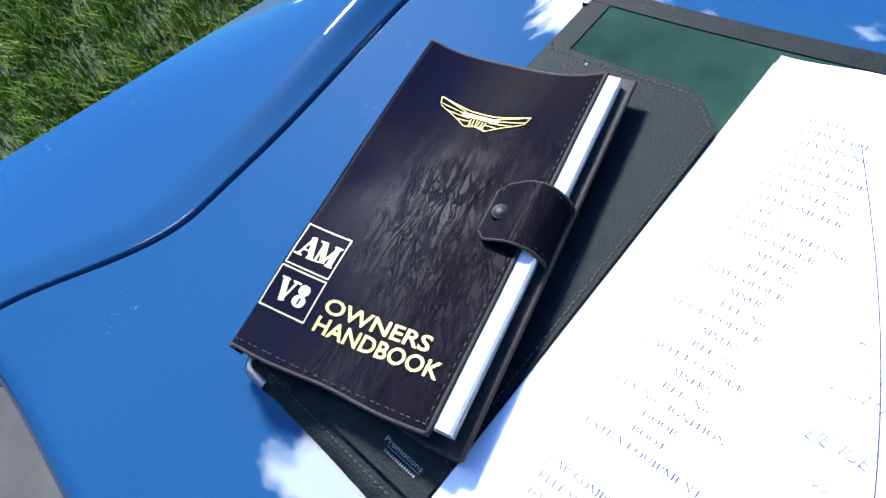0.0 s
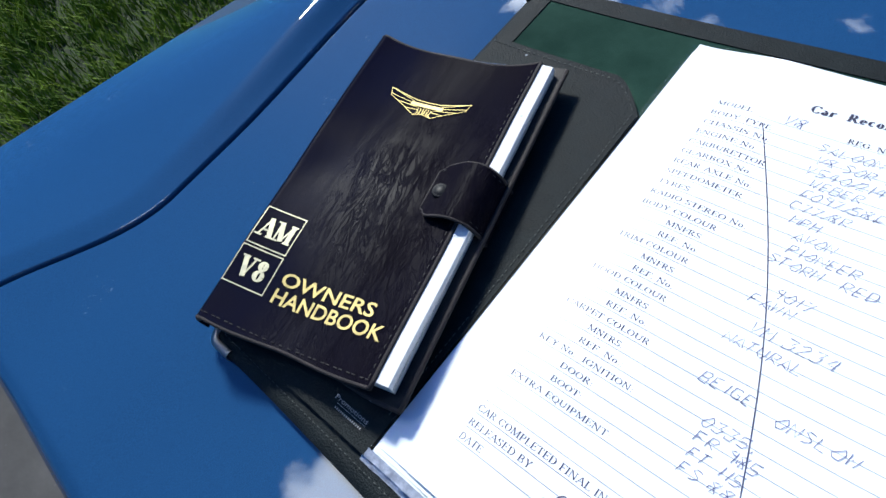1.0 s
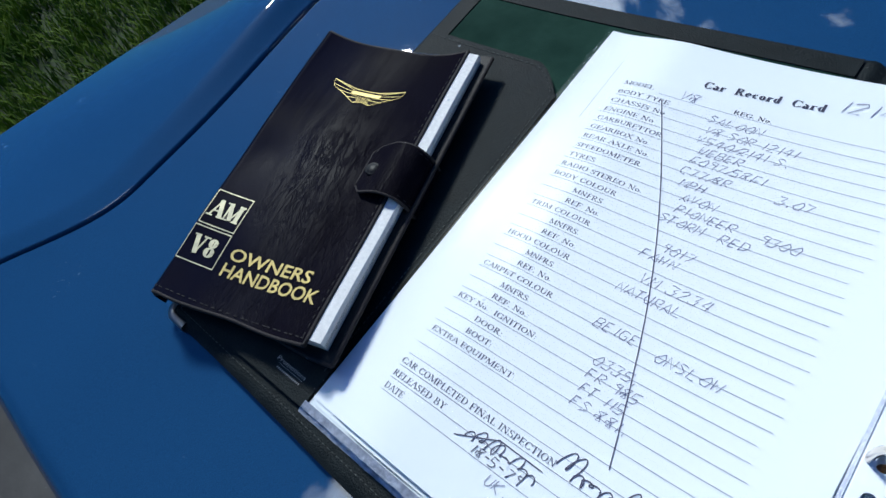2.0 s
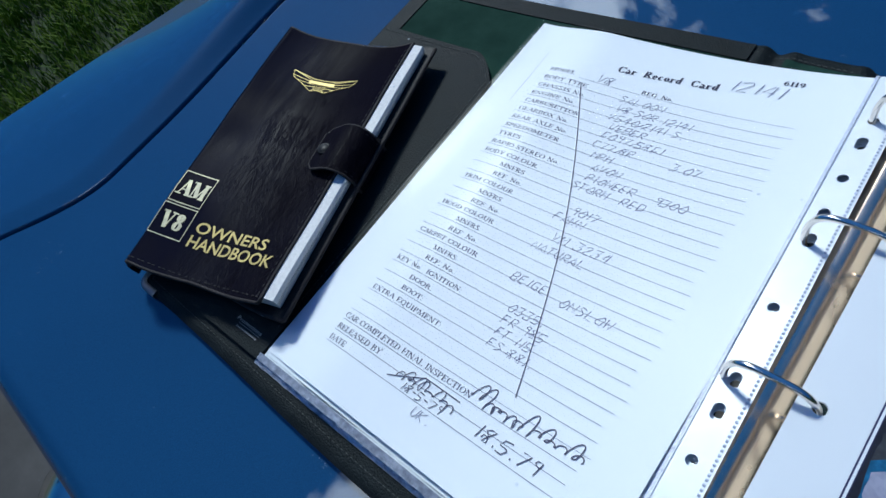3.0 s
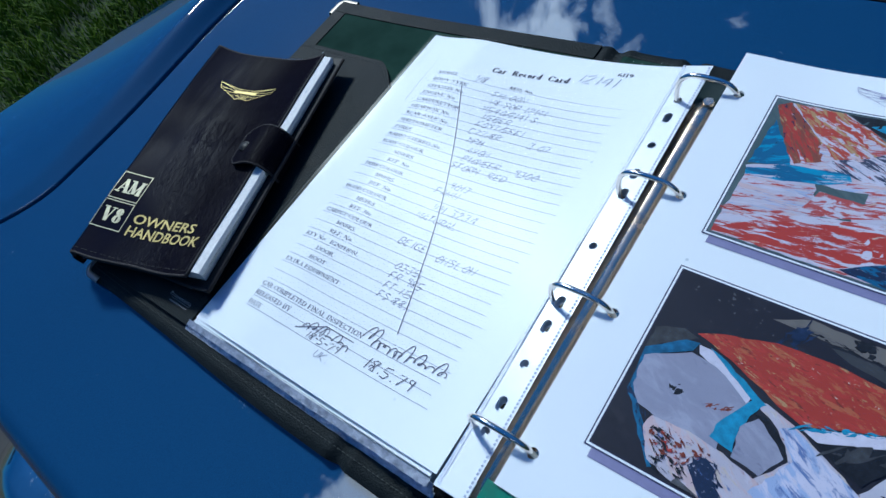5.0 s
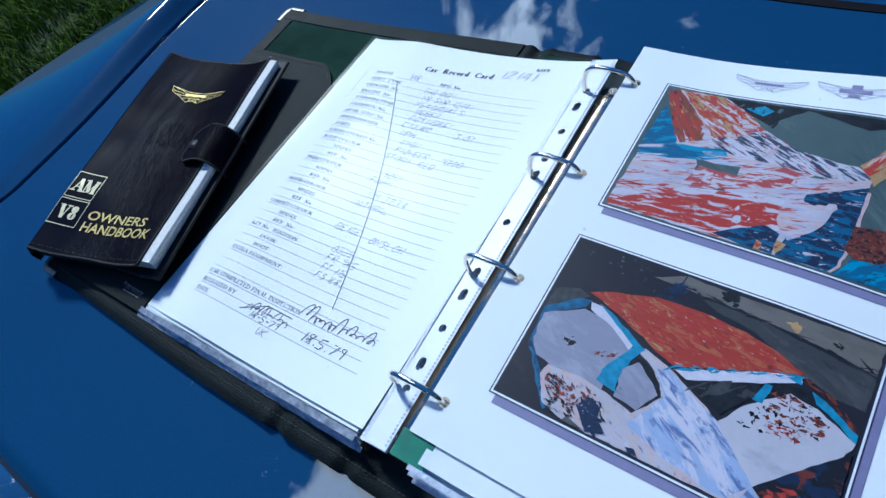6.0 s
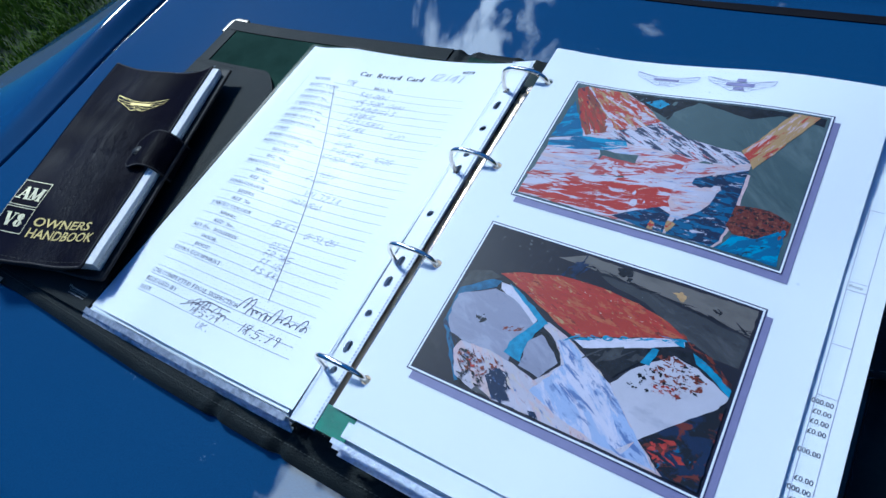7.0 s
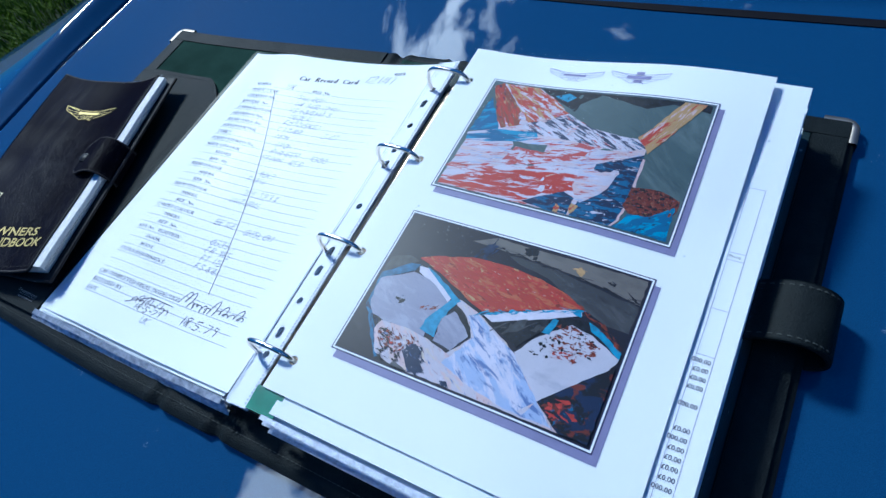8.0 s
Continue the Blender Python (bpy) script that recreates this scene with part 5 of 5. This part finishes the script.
area(first, "scuttle", S_SCUTTLE_RED, [(0.06, 0.99), (0.23, 0.99), (0.34, 0.89), (0.42, 0.79), (0.33, 0.70), (0.26, 0.66)])
area(first, "scuttle", S_SCUTTLE, [(0.42, 0.79), (0.55, 0.69), (0.68, 0.66), (0.75, 0.66), (0.80, 0.60), (0.74, 0.56), (0.63, 0.55), (0.45, 0.565), (0.30, 0.575), (0.24, 0.62), (0.26, 0.66), (0.33, 0.70)])
area(first, "blue_stripe", S_STRIPE, [(0.01, 0.48), (0.14, 0.56), (0.32, 0.59), (0.34, 0.54), (0.25, 0.48), (0.14, 0.44), (0.02, 0.42)])
strokes(first, "red_rule", P_RED, 8, 0.14, 0.006, 11, [(0.01, 0.19), (0.10, 0.22), (0.10, 0.20), (0.01, 0.16)])
area(first, "red_patch", S_PATCH, [(0.22, 0.28), (0.26, 0.44), (0.39, 0.43), (0.47, 0.52), (0.53, 0.56), (0.63, 0.52), (0.61, 0.46), (0.48, 0.39), (0.33, 0.30)])
area(first, "band_fringe", S_FRINGE, [(0.01, 0.02), (0.01, 0.12), (0.13, 0.21), (0.33, 0.30), (0.49, 0.345), (0.64, 0.36), (0.64, 0.20), (0.53, 0.09), (0.42, 0.01), (0.2, 0.01)])
area(first, "red_band", S_BAND, [(0.01, 0.04), (0.13, 0.16), (0.33, 0.26), (0.49, 0.30), (0.62, 0.32), (0.62, 0.23), (0.51, 0.13), (0.39, 0.03), (0.22, 0.02), (0.01, 0.01)])
area(first, "body_flank", S_BODY, [(0.59, 0.53), (0.70, 0.54), (0.78, 0.54), (0.72, 0.48), (0.63, 0.42), (0.57, 0.46)])
area(first, "navy_panel", S_NAVY, [(0.63, 0.42), (0.71, 0.48), (0.80, 0.55), (0.81, 0.46), (0.81, 0.25), (0.79, 0.06), (0.77, 0.01), (0.61, 0.01), (0.62, 0.12), (0.63, 0.32)])
area(first, "navy_patch", S_NAVY, [(0.40, 0.03), (0.48, 0.11), (0.55, 0.17), (0.60, 0.14), (0.60, 0.01), (0.50, 0.01)])
area(first, "lamp_hole", P_TAN, [(0.54, 0.01), (0.54, 0.07), (0.56, 0.06), (0.56, 0.01)])
area(first, "lamp_hole", P_TAN, [(0.60, 0.04), (0.60, 0.10), (0.63, 0.09), (0.61, 0.02)])
strokes(first, "lamp_red", P_RED, 10, 0.02, 0.01, 70, [(0.54, 0.02), (0.54, 0.07), (0.56, 0.03)])
strokes(first, "lamp_red", P_RED, 10, 0.02, 0.01, 77, [(0.60, 0.04), (0.61, 0.10), (0.62, 0.07)])
area(first, "door_edge", P_PINK, [(0.80, 0.52), (0.81, 0.52), (0.81, 0.35), (0.81, 0.24), (0.80, 0.06), (0.78, 0.01), (0.77, 0.01), (0.79, 0.06), (0.81, 0.25), (0.80, 0.36)])
area(first, "screen_post", S_POST, [(0.75, 0.67), (0.78, 0.73), (0.88, 0.99), (0.97, 0.99), (0.87, 0.72), (0.81, 0.56), (0.79, 0.61)])
area(first, "litter_bed", S_LITTER, [(0.80, 0.31), (0.91, 0.33), (0.99, 0.29), (0.99, 0.22), (0.95, 0.13), (0.82, 0.13), (0.79, 0.17)])
area(first, "blue_cloth", S_BLUECLOTH, [(0.80, 0.04), (0.82, 0.12), (0.90, 0.14), (0.98, 0.25), (0.99, 0.01), (0.99, 0.01), (0.78, 0.01)])
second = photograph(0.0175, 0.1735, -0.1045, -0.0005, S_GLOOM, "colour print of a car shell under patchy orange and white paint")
area(second, "wall", S_WALL, [(0.30, 0.92), (0.40, 0.99), (0.52, 0.98), (0.99, 0.99), (0.99, 0.83), (0.89, 0.86), (0.63, 0.90), (0.45, 0.91)])
area(second, "floor", S_FLOOR, [(0.46, 0.90), (0.64, 0.89), (0.99, 0.82), (0.99, 0.65), (0.91, 0.65), (0.81, 0.70), (0.65, 0.82), (0.53, 0.85)])
strokes(second, "shelf_line", P_DARK, 44, 0.068, 0.00464, -5, [(0.42, 0.93), (0.99, 0.86), (0.99, 0.84), (0.42, 0.91)])
strokes(second, "wall_tool", P_DARK, 16, 0.03, 0.02, -43, [(0.51, 0.99), (0.57, 0.99), (0.58, 0.90), (0.54, 0.90)])
strokes(second, "wall_tool", P_TAN, 12, 0.03, 0.018, 1, [(0.72, 0.93), (0.78, 0.94), (0.78, 0.91), (0.74, 0.90)])
strokes(second, "wall_tool", P_DARK, 10, 0.02, 0.01, -21, [(0.86, 0.92), (0.89, 0.92), (0.89, 0.89), (0.87, 0.89)])
strokes(second, "bench_clutter", P_NAVY, 20, 0.05, 0.02, 67, [(0.33, 0.80), (0.39, 0.98), (0.43, 0.92), (0.39, 0.80)])
strokes(second, "spark", P_DUST, 12, 0.008, 0.006, -33, [(0.12, 0.99), (0.27, 0.98), (0.29, 0.82), (0.16, 0.84)])
strokes(second, "spark", P_DUST, 12, 0.008, 0.006, -17, [(0.06, 0.98), (0.27, 0.99), (0.33, 0.82), (0.07, 0.74)])
area(second, "back_panel", P_FLOOR, [(0.01, 0.65), (0.09, 0.70), (0.14, 0.68), (0.01, 0.53), (0.01, 0.59)])
area(second, "left_frame", P_BLUED, [(0.02, 0.31), (0.01, 0.53), (0.11, 0.65), (0.15, 0.66), (0.14, 0.61), (0.03, 0.50), (0.04, 0.34), (0.09, 0.22), (0.20, 0.05), (0.17, 0.02)])
strokes(second, "frame_dark", P_NAVY, 68, 0.051, 0.0104, -52, [(0.02, 0.31), (0.05, 0.33), (0.20, 0.05), (0.17, 0.03)])
area(second, "body_flank", S_FLANK, [(0.16, 0.05), (0.11, 0.18), (0.12, 0.24), (0.23, 0.25), (0.33, 0.23), (0.42, 0.19), (0.48, 0.32), (0.43, 0.43), (0.35, 0.51), (0.38, 0.52), (0.46, 0.48), (0.55, 0.41), (0.66, 0.32), (0.79, 0.13), (0.89, 0.01), (0.88, 0.01), (0.70, 0.01), (0.57, 0.01), (0.42, 0.01), (0.26, 0.01)])
area(second, "flank_blue", S_FLANKBLUE, [(0.42, 0.13), (0.49, 0.33), (0.43, 0.44), (0.46, 0.47), (0.55, 0.40), (0.66, 0.31), (0.79, 0.12), (0.87, 0.02), (0.70, 0.02), (0.56, 0.06)])
area(second, "window_cloth", S_CLOTH, [(0.02, 0.49), (0.14, 0.60), (0.26, 0.58), (0.34, 0.49), (0.29, 0.35), (0.31, 0.23), (0.23, 0.25), (0.13, 0.24), (0.07, 0.26), (0.03, 0.34)])
strokes(second, "cloth_stain", P_RUST, 37, 0.017, 0.00696, 33, [(0.24, 0.40), (0.31, 0.45), (0.31, 0.42), (0.26, 0.39)])
strokes(second, "cloth_stain", P_DARK, 12, 0.02, 0.014, 51, [(0.12, 0.41), (0.15, 0.43), (0.16, 0.39), (0.14, 0.39)])
area(second, "window_cloth", S_CLOTH, [(0.34, 0.38), (0.38, 0.45), (0.45, 0.38), (0.47, 0.33), (0.43, 0.21), (0.35, 0.23)])
area(second, "window_edge", P_DARK, [(0.36, 0.45), (0.39, 0.46), (0.46, 0.38), (0.48, 0.32), (0.47, 0.32), (0.44, 0.37), (0.39, 0.43)])
area(second, "roof_pillar", P_WHITE, [(0.15, 0.65), (0.19, 0.65), (0.34, 0.52), (0.33, 0.48), (0.25, 0.56), (0.16, 0.61)])
area(second, "pillar_blue", P_BLUE, [(0.18, 0.66), (0.22, 0.64), (0.38, 0.51), (0.36, 0.49), (0.26, 0.58)])
area(second, "blue_cloth", P_BLUE, [(0.29, 0.36), (0.35, 0.53), (0.37, 0.50), (0.34, 0.37), (0.35, 0.25), (0.28, 0.27)])
area(second, "roof", S_ROOF, [(0.13, 0.70), (0.20, 0.75), (0.34, 0.81), (0.49, 0.82), (0.63, 0.80), (0.75, 0.75), (0.82, 0.70), (0.70, 0.63), (0.48, 0.49), (0.38, 0.55), (0.28, 0.62), (0.18, 0.68)])
area(second, "gutter", P_WHITE, [(0.48, 0.48), (0.70, 0.63), (0.81, 0.69), (0.82, 0.66), (0.72, 0.58), (0.53, 0.45)])
strokes(second, "gutter_blue", P_BLUE, 44, 0.0425, 0.0058, 22, [(0.47, 0.49), (0.81, 0.70), (0.82, 0.68), (0.48, 0.48)])
area(second, "gutter_end", P_BLUE, [(0.78, 0.66), (0.81, 0.69), (0.82, 0.65), (0.80, 0.65)])
area(second, "rear_glass", P_DARK, [(0.52, 0.45), (0.72, 0.58), (0.72, 0.51), (0.68, 0.43), (0.65, 0.36), (0.59, 0.39)])
strokes(second, "glass_gleam", P_FLOOR, 8, 0.07, 0.02, 37, [(0.54, 0.45), (0.71, 0.57), (0.71, 0.50), (0.65, 0.37)])
area(second, "rear_glass", P_DARK, [(0.74, 0.60), (0.85, 0.64), (0.87, 0.57), (0.81, 0.54), (0.75, 0.55)])
area(second, "rear_deck", S_DECK, [(0.65, 0.33), (0.69, 0.43), (0.74, 0.51), (0.80, 0.59), (0.88, 0.57), (0.99, 0.49), (0.97, 0.40), (0.79, 0.12)])
area(second, "glass_edge", P_BLUE, [(0.71, 0.49), (0.73, 0.59), (0.75, 0.59), (0.74, 0.49)])
area(second, "wing_edge", P_BLUE, [(0.85, 0.64), (0.89, 0.62), (0.99, 0.53), (0.99, 0.49), (0.94, 0.54), (0.87, 0.59)])
strokes(second, "wing_red", P_RUST, 44, 0.0425, 0.00696, -29, [(0.81, 0.70), (0.90, 0.65), (0.99, 0.56), (0.98, 0.54), (0.84, 0.67)])
strokes(second, "deck_litter", P_RUST, 153, 0.017, 0.00928, -6, [(0.75, 0.55), (0.80, 0.59), (0.93, 0.51), (0.85, 0.38), (0.77, 0.39)])
strokes(second, "deck_litter", P_DARK, 68, 0.0119, 0.00696, -6, [(0.74, 0.51), (0.80, 0.58), (0.95, 0.50), (0.84, 0.37), (0.69, 0.34)])
strokes(second, "deck_litter", P_RED, 24, 0.0136, 0.00696, -6, [(0.76, 0.41), (0.83, 0.45), (0.86, 0.40), (0.79, 0.36)])
area(second, "navy_blob", S_BLOB, [(0.26, 0.11), (0.28, 0.17), (0.33, 0.17), (0.34, 0.09), (0.38, 0.04), (0.32, 0.01)])
area(second, "navy_blob", S_BLOB, [(0.44, 0.03), (0.47, 0.04), (0.49, 0.01), (0.46, 0.01)])
strokes(second, "navy_blob", P_NAVY, 51, 0.0255, 0.00812, -34, [(0.26, 0.11), (0.28, 0.18), (0.34, 0.16), (0.37, 0.03), (0.32, 0.01)])
area(second, "low_edge", P_DUST, [(0.25, 0.04), (0.32, 0.01), (0.32, 0.01), (0.24, 0.01)])
strokes(second, "left_litter", P_RUST, 90, 0.017, 0.00928, -25, [(0.12, 0.20), (0.20, 0.22), (0.32, 0.21), (0.24, 0.09), (0.17, 0.08)])
strokes(second, "left_litter", P_RED, 10, 0.0136, 0.00696, -25, [(0.12, 0.19), (0.21, 0.21), (0.23, 0.09), (0.17, 0.08)])
strokes(second, "left_litter", P_DARK, 68, 0.0255, 0.00812, -25, [(0.11, 0.19), (0.18, 0.21), (0.28, 0.05), (0.19, 0.03)])
area(second, "clutter", S_CLUTTER, [(0.79, 0.12), (0.99, 0.45), (0.99, 0.01), (0.89, 0.01)])
strokes(second, "clutter_red", P_RED, 40, 0.034, 0.0174, -5, [(0.81, 0.12), (0.88, 0.18), (0.92, 0.12), (0.86, 0.05)])

# ---- handbook ----
book = empty("owners_handbook", "worn navy leather handbook with gold lettering and a strap", "book")
HBL, HBR, HTR, HTL = Vector((-0.3935, -0.1625, 0)), Vector((-0.2725, -0.1325, 0)), Vector((-0.3285, 0.0845, 0)), Vector((-0.4515, 0.062, 0))


def flat(u, v):
    return HBL * (1 - u) * (1 - v) + HBR * u * (1 - v) + HTR * u * v + HTL * (1 - u) * v


def top_z(u, v):
    q = max(0.0, 4 * u * (1 - u)) if 0 <= u <= 1 else 0.0
    z = 0.926 - 0.003 * v - (0.0065 + 0.0035 * v ** 3) * q ** 0.9
    z -= 0.012 * (1 - sstep(-0.035, 0.05, u)) ** 2 + 0.0025 * (1 - sstep(0.0, 0.28, v)) * (1 - sstep(0.3, 0.9, u))
    z += 0.0012 * noise.noise((u * 2.2 + 3, v * 4.5, 0.3)) - 0.0007 * math.exp(-((v - 0.5) / 0.07) ** 2 - ((u - 0.16) / 0.12) ** 2)
    return z


def cover_at(u, v):
    p = flat(u, v)
    p.z = top_z(u, v)
    return p


def front_pt(u, v):
    uu = -0.03 + 1.03 * u
    vv = v + 0.006 * noise.noise((uu * 3, 0, 9)) * (abs(2 * v - 1)) ** 6
    vv -= 0.012 * v ** 12 * max(0.0, 4 * uu * (1 - uu))
    p = cover_at(uu, vv)
    return p


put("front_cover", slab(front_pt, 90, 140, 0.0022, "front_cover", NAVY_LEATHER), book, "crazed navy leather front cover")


def spine_pt(u, v):
    """The rounded back that joins the covers."""
    a = math.pi * (0.06 + 0.80 * u)
    e = cover_at(-0.03, v)
    low = e.z - 0.0125
    mid, r = (e.z + low) / 2, (e.z - low) / 2
    out = (flat(0, v) - flat(0.1, v)).normalized()
    p = e + out * (0.006 * math.sin(a))
    p.z = mid + r * math.cos(a)
    return p


put("spine", slab(lambda u, v: spine_pt(1 - u, v), 14, 60, 0.0012, "spine", NAVY_LEATHER), book, "rounded leather spine")


def back_pt(u, v):
    low = 0.016 - 0.028 * sstep(0.55, 0.95, u)
    p = flat(-0.02 + 1.138 * u, low + (1.018 - low) * v)
    p.z = 0.9080 - 0.0015 * (1 - sstep(0.0, 0.3, u)) + 0.008 * sstep(0.6, 1.0, u)
    return p


put("back_cover", slab(back_pt, 40, 40, 0.0025, "back_cover", INNER_LEATHER), book, "dark leather back cover")


def page_block():
    verts, faces = [], []
    n = 24
    rings = []
    for j in range(n + 1):
        v = 0.018 + 0.970 * j / n
        row = []
        for u, dz in ((0.04, -0.006), (0.2, -0.0045), (0.4, -0.0045), (0.6, -0.0045), (0.8, -0.004), (0.985, -0.0026), (1.008, -0.0010), (1.066, -0.0014), (1.071, -0.0034)):
            p = flat(u, v + (0.006 if u > 1 else 0) * (1 if j == n else 0))
            p.z = max(top_z(min(u, 1.0), v) + dz, 0.9085)
            row.append(len(verts))
            verts.append(p)
        q = flat(1.070, v)
        row.append(len(verts))
        verts.append((q.x, q.y, 0.9160))
        q = flat(0.04, v)
        row.append(len(verts))
        verts.append((q.x, q.y, 0.9075))
        rings.append(row)
    m = 11
    for j in range(n):
        for k in range(m):
            a, b = rings[j][k], rings[j][(k + 1) % m]
            c, d = rings[j + 1][(k + 1) % m], rings[j + 1][k]
            faces.append((a, b, c, d))
    faces.append(tuple(rings[0])[::-1])
    faces.append(tuple(rings[-1]))
    return mesh_of("page_block", verts, faces, BLOCK, False)


put("page_block", page_block(), book, "thick block of white pages")
# Fine grey rods paint the shadow in the gaps between leaves.
for k in range(3):
    f = (0.2, 0.45, 0.8)[k]
    pts = []
    for j in range(21):
        v = 0.02 + 0.966 * j / 20
        p = flat(1.0715, v)
        p.z = top_z(1.0, v) - 0.0048 - 0.0028 * f
        pts.append(p)
    put("leaf_line", sweep(pts, 0.00009, 4, "leaf_line", LEAF), book, "thin grey line painting the shadow between leaves")

edge_run = [cover_at(0.975, 0.02 + 0.96 * j / 40) + Vector((0, 0, 0.0004)) for j in range(41)]
put("stitching", stitches(edge_run, 0.0024, 0.0012, 0.0006, 0.0003, "stitching", DARK_THREAD), book, "dark stitching along the cover", kind="stuff")
edge_run = [cover_at(0.02 + 0.96 * j / 40, 0.016) + Vector((0, 0, 0.0004)) for j in range(41)]
put("stitching", stitches(edge_run, 0.0024, 0.0012, 0.0006, 0.0003, "stitching", DARK_THREAD), book, "dark stitching along the cover", kind="stuff")


def hem(a, b, n, name):
    """The raw cut edge of the leather, slightly raised."""
    pts = []
    for i in range(n + 1):
        s = i / n
        p = Vector(front_pt((a[0] + (b[0] - a[0]) * s + 0.03) / 1.03, a[1] + (b[1] - a[1]) * s))
        p.z -= 0.0009
        pts.append(p)
    return sweep(pts, 0.0013, 6, name, LEATHER_EDGE)


put("cut_edge", hem((0.998, 0.0), (0.998, 1.0), 40, "cut_edge"), book, "rough brown cut leather edge")
put("cut_edge", hem((-0.02, 0.001), (1.0, 0.001), 40, "cut_edge"), book, "rough brown cut leather edge")
put("cut_edge", hem((-0.02, 0.999), (1.0, 0.999), 40, "cut_edge"), book, "rough brown cut leather edge")
pts = [Vector(back_pt(1, j / 20)) - Vector((0, 0, 0.0010)) for j in range(21)]
put("cut_edge", sweep(pts, 0.0015, 6, "cut_edge", LEATHER_EDGE), book, "rough brown cut leather edge")
pts = [Vector(back_pt(j / 20, 0)) - Vector((0, 0, 0.0010)) for j in range(21)]
put("cut_edge", sweep(pts, 0.0015, 6, "cut_edge", LEATHER_EDGE), book, "rough brown cut leather edge")


def strap_uv(s, w):
    """Strap from its tip on the cover (s 0) over the pages and down behind them (s 1)."""
    u = 0.795 + 0.300 * min(1.0, s / 0.80)
    tip = 0.018 * (1 - sstep(0, 0.12, s))
    v0, v1 = 0.440 + tip, 0.606 - 0.012 * (1 - sstep(0, 0.4, s)) - tip
    if s > 0.80:
        u += 0.022 * math.sin((s - 0.80) / 0.20 * 1.57)
    p = flat(u, v0 + (v1 - v0) * w)
    z = top_z(min(u, 0.99), 0.52)
    lift = 0.0024 + 0.0045 * math.exp(-((s - 0.42) / 0.30) ** 2)
    drop = 0.017 * sstep(0.60, 1.0, s) ** 1.3
    p.z = z + lift - drop
    return p


put("strap", slab(lambda u, v: strap_uv(u, v), 44, 16, 0.0020, "strap", NAVY_LEATHER), book, "short leather closing strap")
for w in (0.07, 0.93):
    put("stitching", stitches([Vector(strap_uv(0.05 + 0.9 * i / 30, w)) + Vector((0, 0, 0.0003)) for i in range(31)], 0.0020, 0.0011, 0.0006, 0.0003, "stitching", DARK_THREAD), book, "dark stitching along the strap", kind="stuff")
for w in (0.0, 1.0):
    put("cut_edge", sweep([Vector(strap_uv(i / 30, w)) - Vector((0, 0, 0.0010)) for i in range(31)], 0.0011, 6, "cut_edge", LEATHER_EDGE), book, "rough brown cut leather edge")
put("cut_edge", sweep([Vector(strap_uv(0.0, i / 10)) - Vector((0, 0, 0.0010)) for i in range(11)], 0.0011, 6, "cut_edge", LEATHER_EDGE), book, "rough brown cut leather edge")
c = Vector(strap_uv(0.165, 0.46))
bm = bmesh.new()
for r1, r2, dep, dz in ((0.0052, 0.0046, 0.0012, 0.0006), (0.0036, 0.0036, 0.0010, 0.0009)):
    bmesh.ops.create_cone(bm, cap_ends=True, segments=24, radius1=r1, radius2=r2, depth=dep, matrix=Matrix.Translation((c.x, c.y, c.z + dz)))
bmesh.ops.bevel(bm, geom=list(bm.edges), offset=0.0003, segments=1, affect="EDGES")
part("snap_stud", bm, BLACK, book, "black metal snap stud", True)


def on_cover(u, v, lift):
    p = cover_at(u, v)
    p.z += lift
    return p


def cover_text(word, u0, v0, u1, high, material, thin, name, rise=0.0, squeeze=1.0):
    """Letters from u0 to u1 on the cover, with their feet at v0."""
    return put(name, letters(word, 1.0, lambda x, y, q: on_cover(u0 + x, v0 + y + rise * x, q), material, name, width=u1 - u0, thin=thin, height=high, lift=0.00045), book, "gold-blocked lettering")


def frame_lines(u0, u1, v0, v1, wu, wv):
    verts, faces = [], []
    for a0, a1, b0, b1 in ((u0, u1, v0, v0 + wv), (u0, u1, v1 - wv, v1), (u0, u0 + wu, v0, v1), (u1 - wu, u1, v0, v1)):
        n = 8
        for i in range(n):
            if a1 - a0 > b1 - b0:
                r = (a0 + (a1 - a0) * i / n, a0 + (a1 - a0) * (i + 1) / n, b0, b1)
            else:
                r = (a0, a1, b0 + (b1 - b0) * i / n, b0 + (b1 - b0) * (i + 1) / n)
            k = len(verts)
            verts += [on_cover(r[0], r[2], 0.00045), on_cover(r[1], r[2], 0.00045), on_cover(r[1], r[3], 0.00045), on_cover(r[0], r[3], 0.00045)]
            faces.append((k, k + 1, k + 2, k + 3))
    return mesh_of("gold_frame", verts, faces, PALE_GOLD, False)


put("gold_frame", frame_lines(0.034, 0.265, 0.222, 0.335, 0.0055, 0.0034), book, "thin gold frame")
put("gold_frame", frame_lines(0.029, 0.265, 0.107, 0.216, 0.0055, 0.0034), book, "thin gold frame")
for word, u0, u1, v0, v1 in (("AM", 0.056, 0.246, 0.250, 0.306), ("V8", 0.070, 0.226, 0.134, 0.190)):
    put("gold_letters", serif(word, u1 - u0, v1 - v0, lambda x, y, q, u0=u0, v0=v0: on_cover(u0 + x, v0 + y, q), PALE_GOLD, "gold_letters", 0.23, 0.085, 0.00045), book, "gold-blocked serif lettering")
cover_text("OWNERS", 0.313, 0.152, 0.842, 0.036, GOLD, 0.016, "gold_letters")
cover_text("HANDBOOK", 0.313, 0.103, 0.935, 0.038, GOLD, 0.016, "gold_letters")


def emblem_at(x, y, lift):
    return on_cover(0.500 + x / 0.122, 0.788 + y / 0.225, 0.00045 + lift)


wing_logo(0.0, 0.0, 0.0298, emblem_at, book, GOLD, "gold_emblem", 5, False)
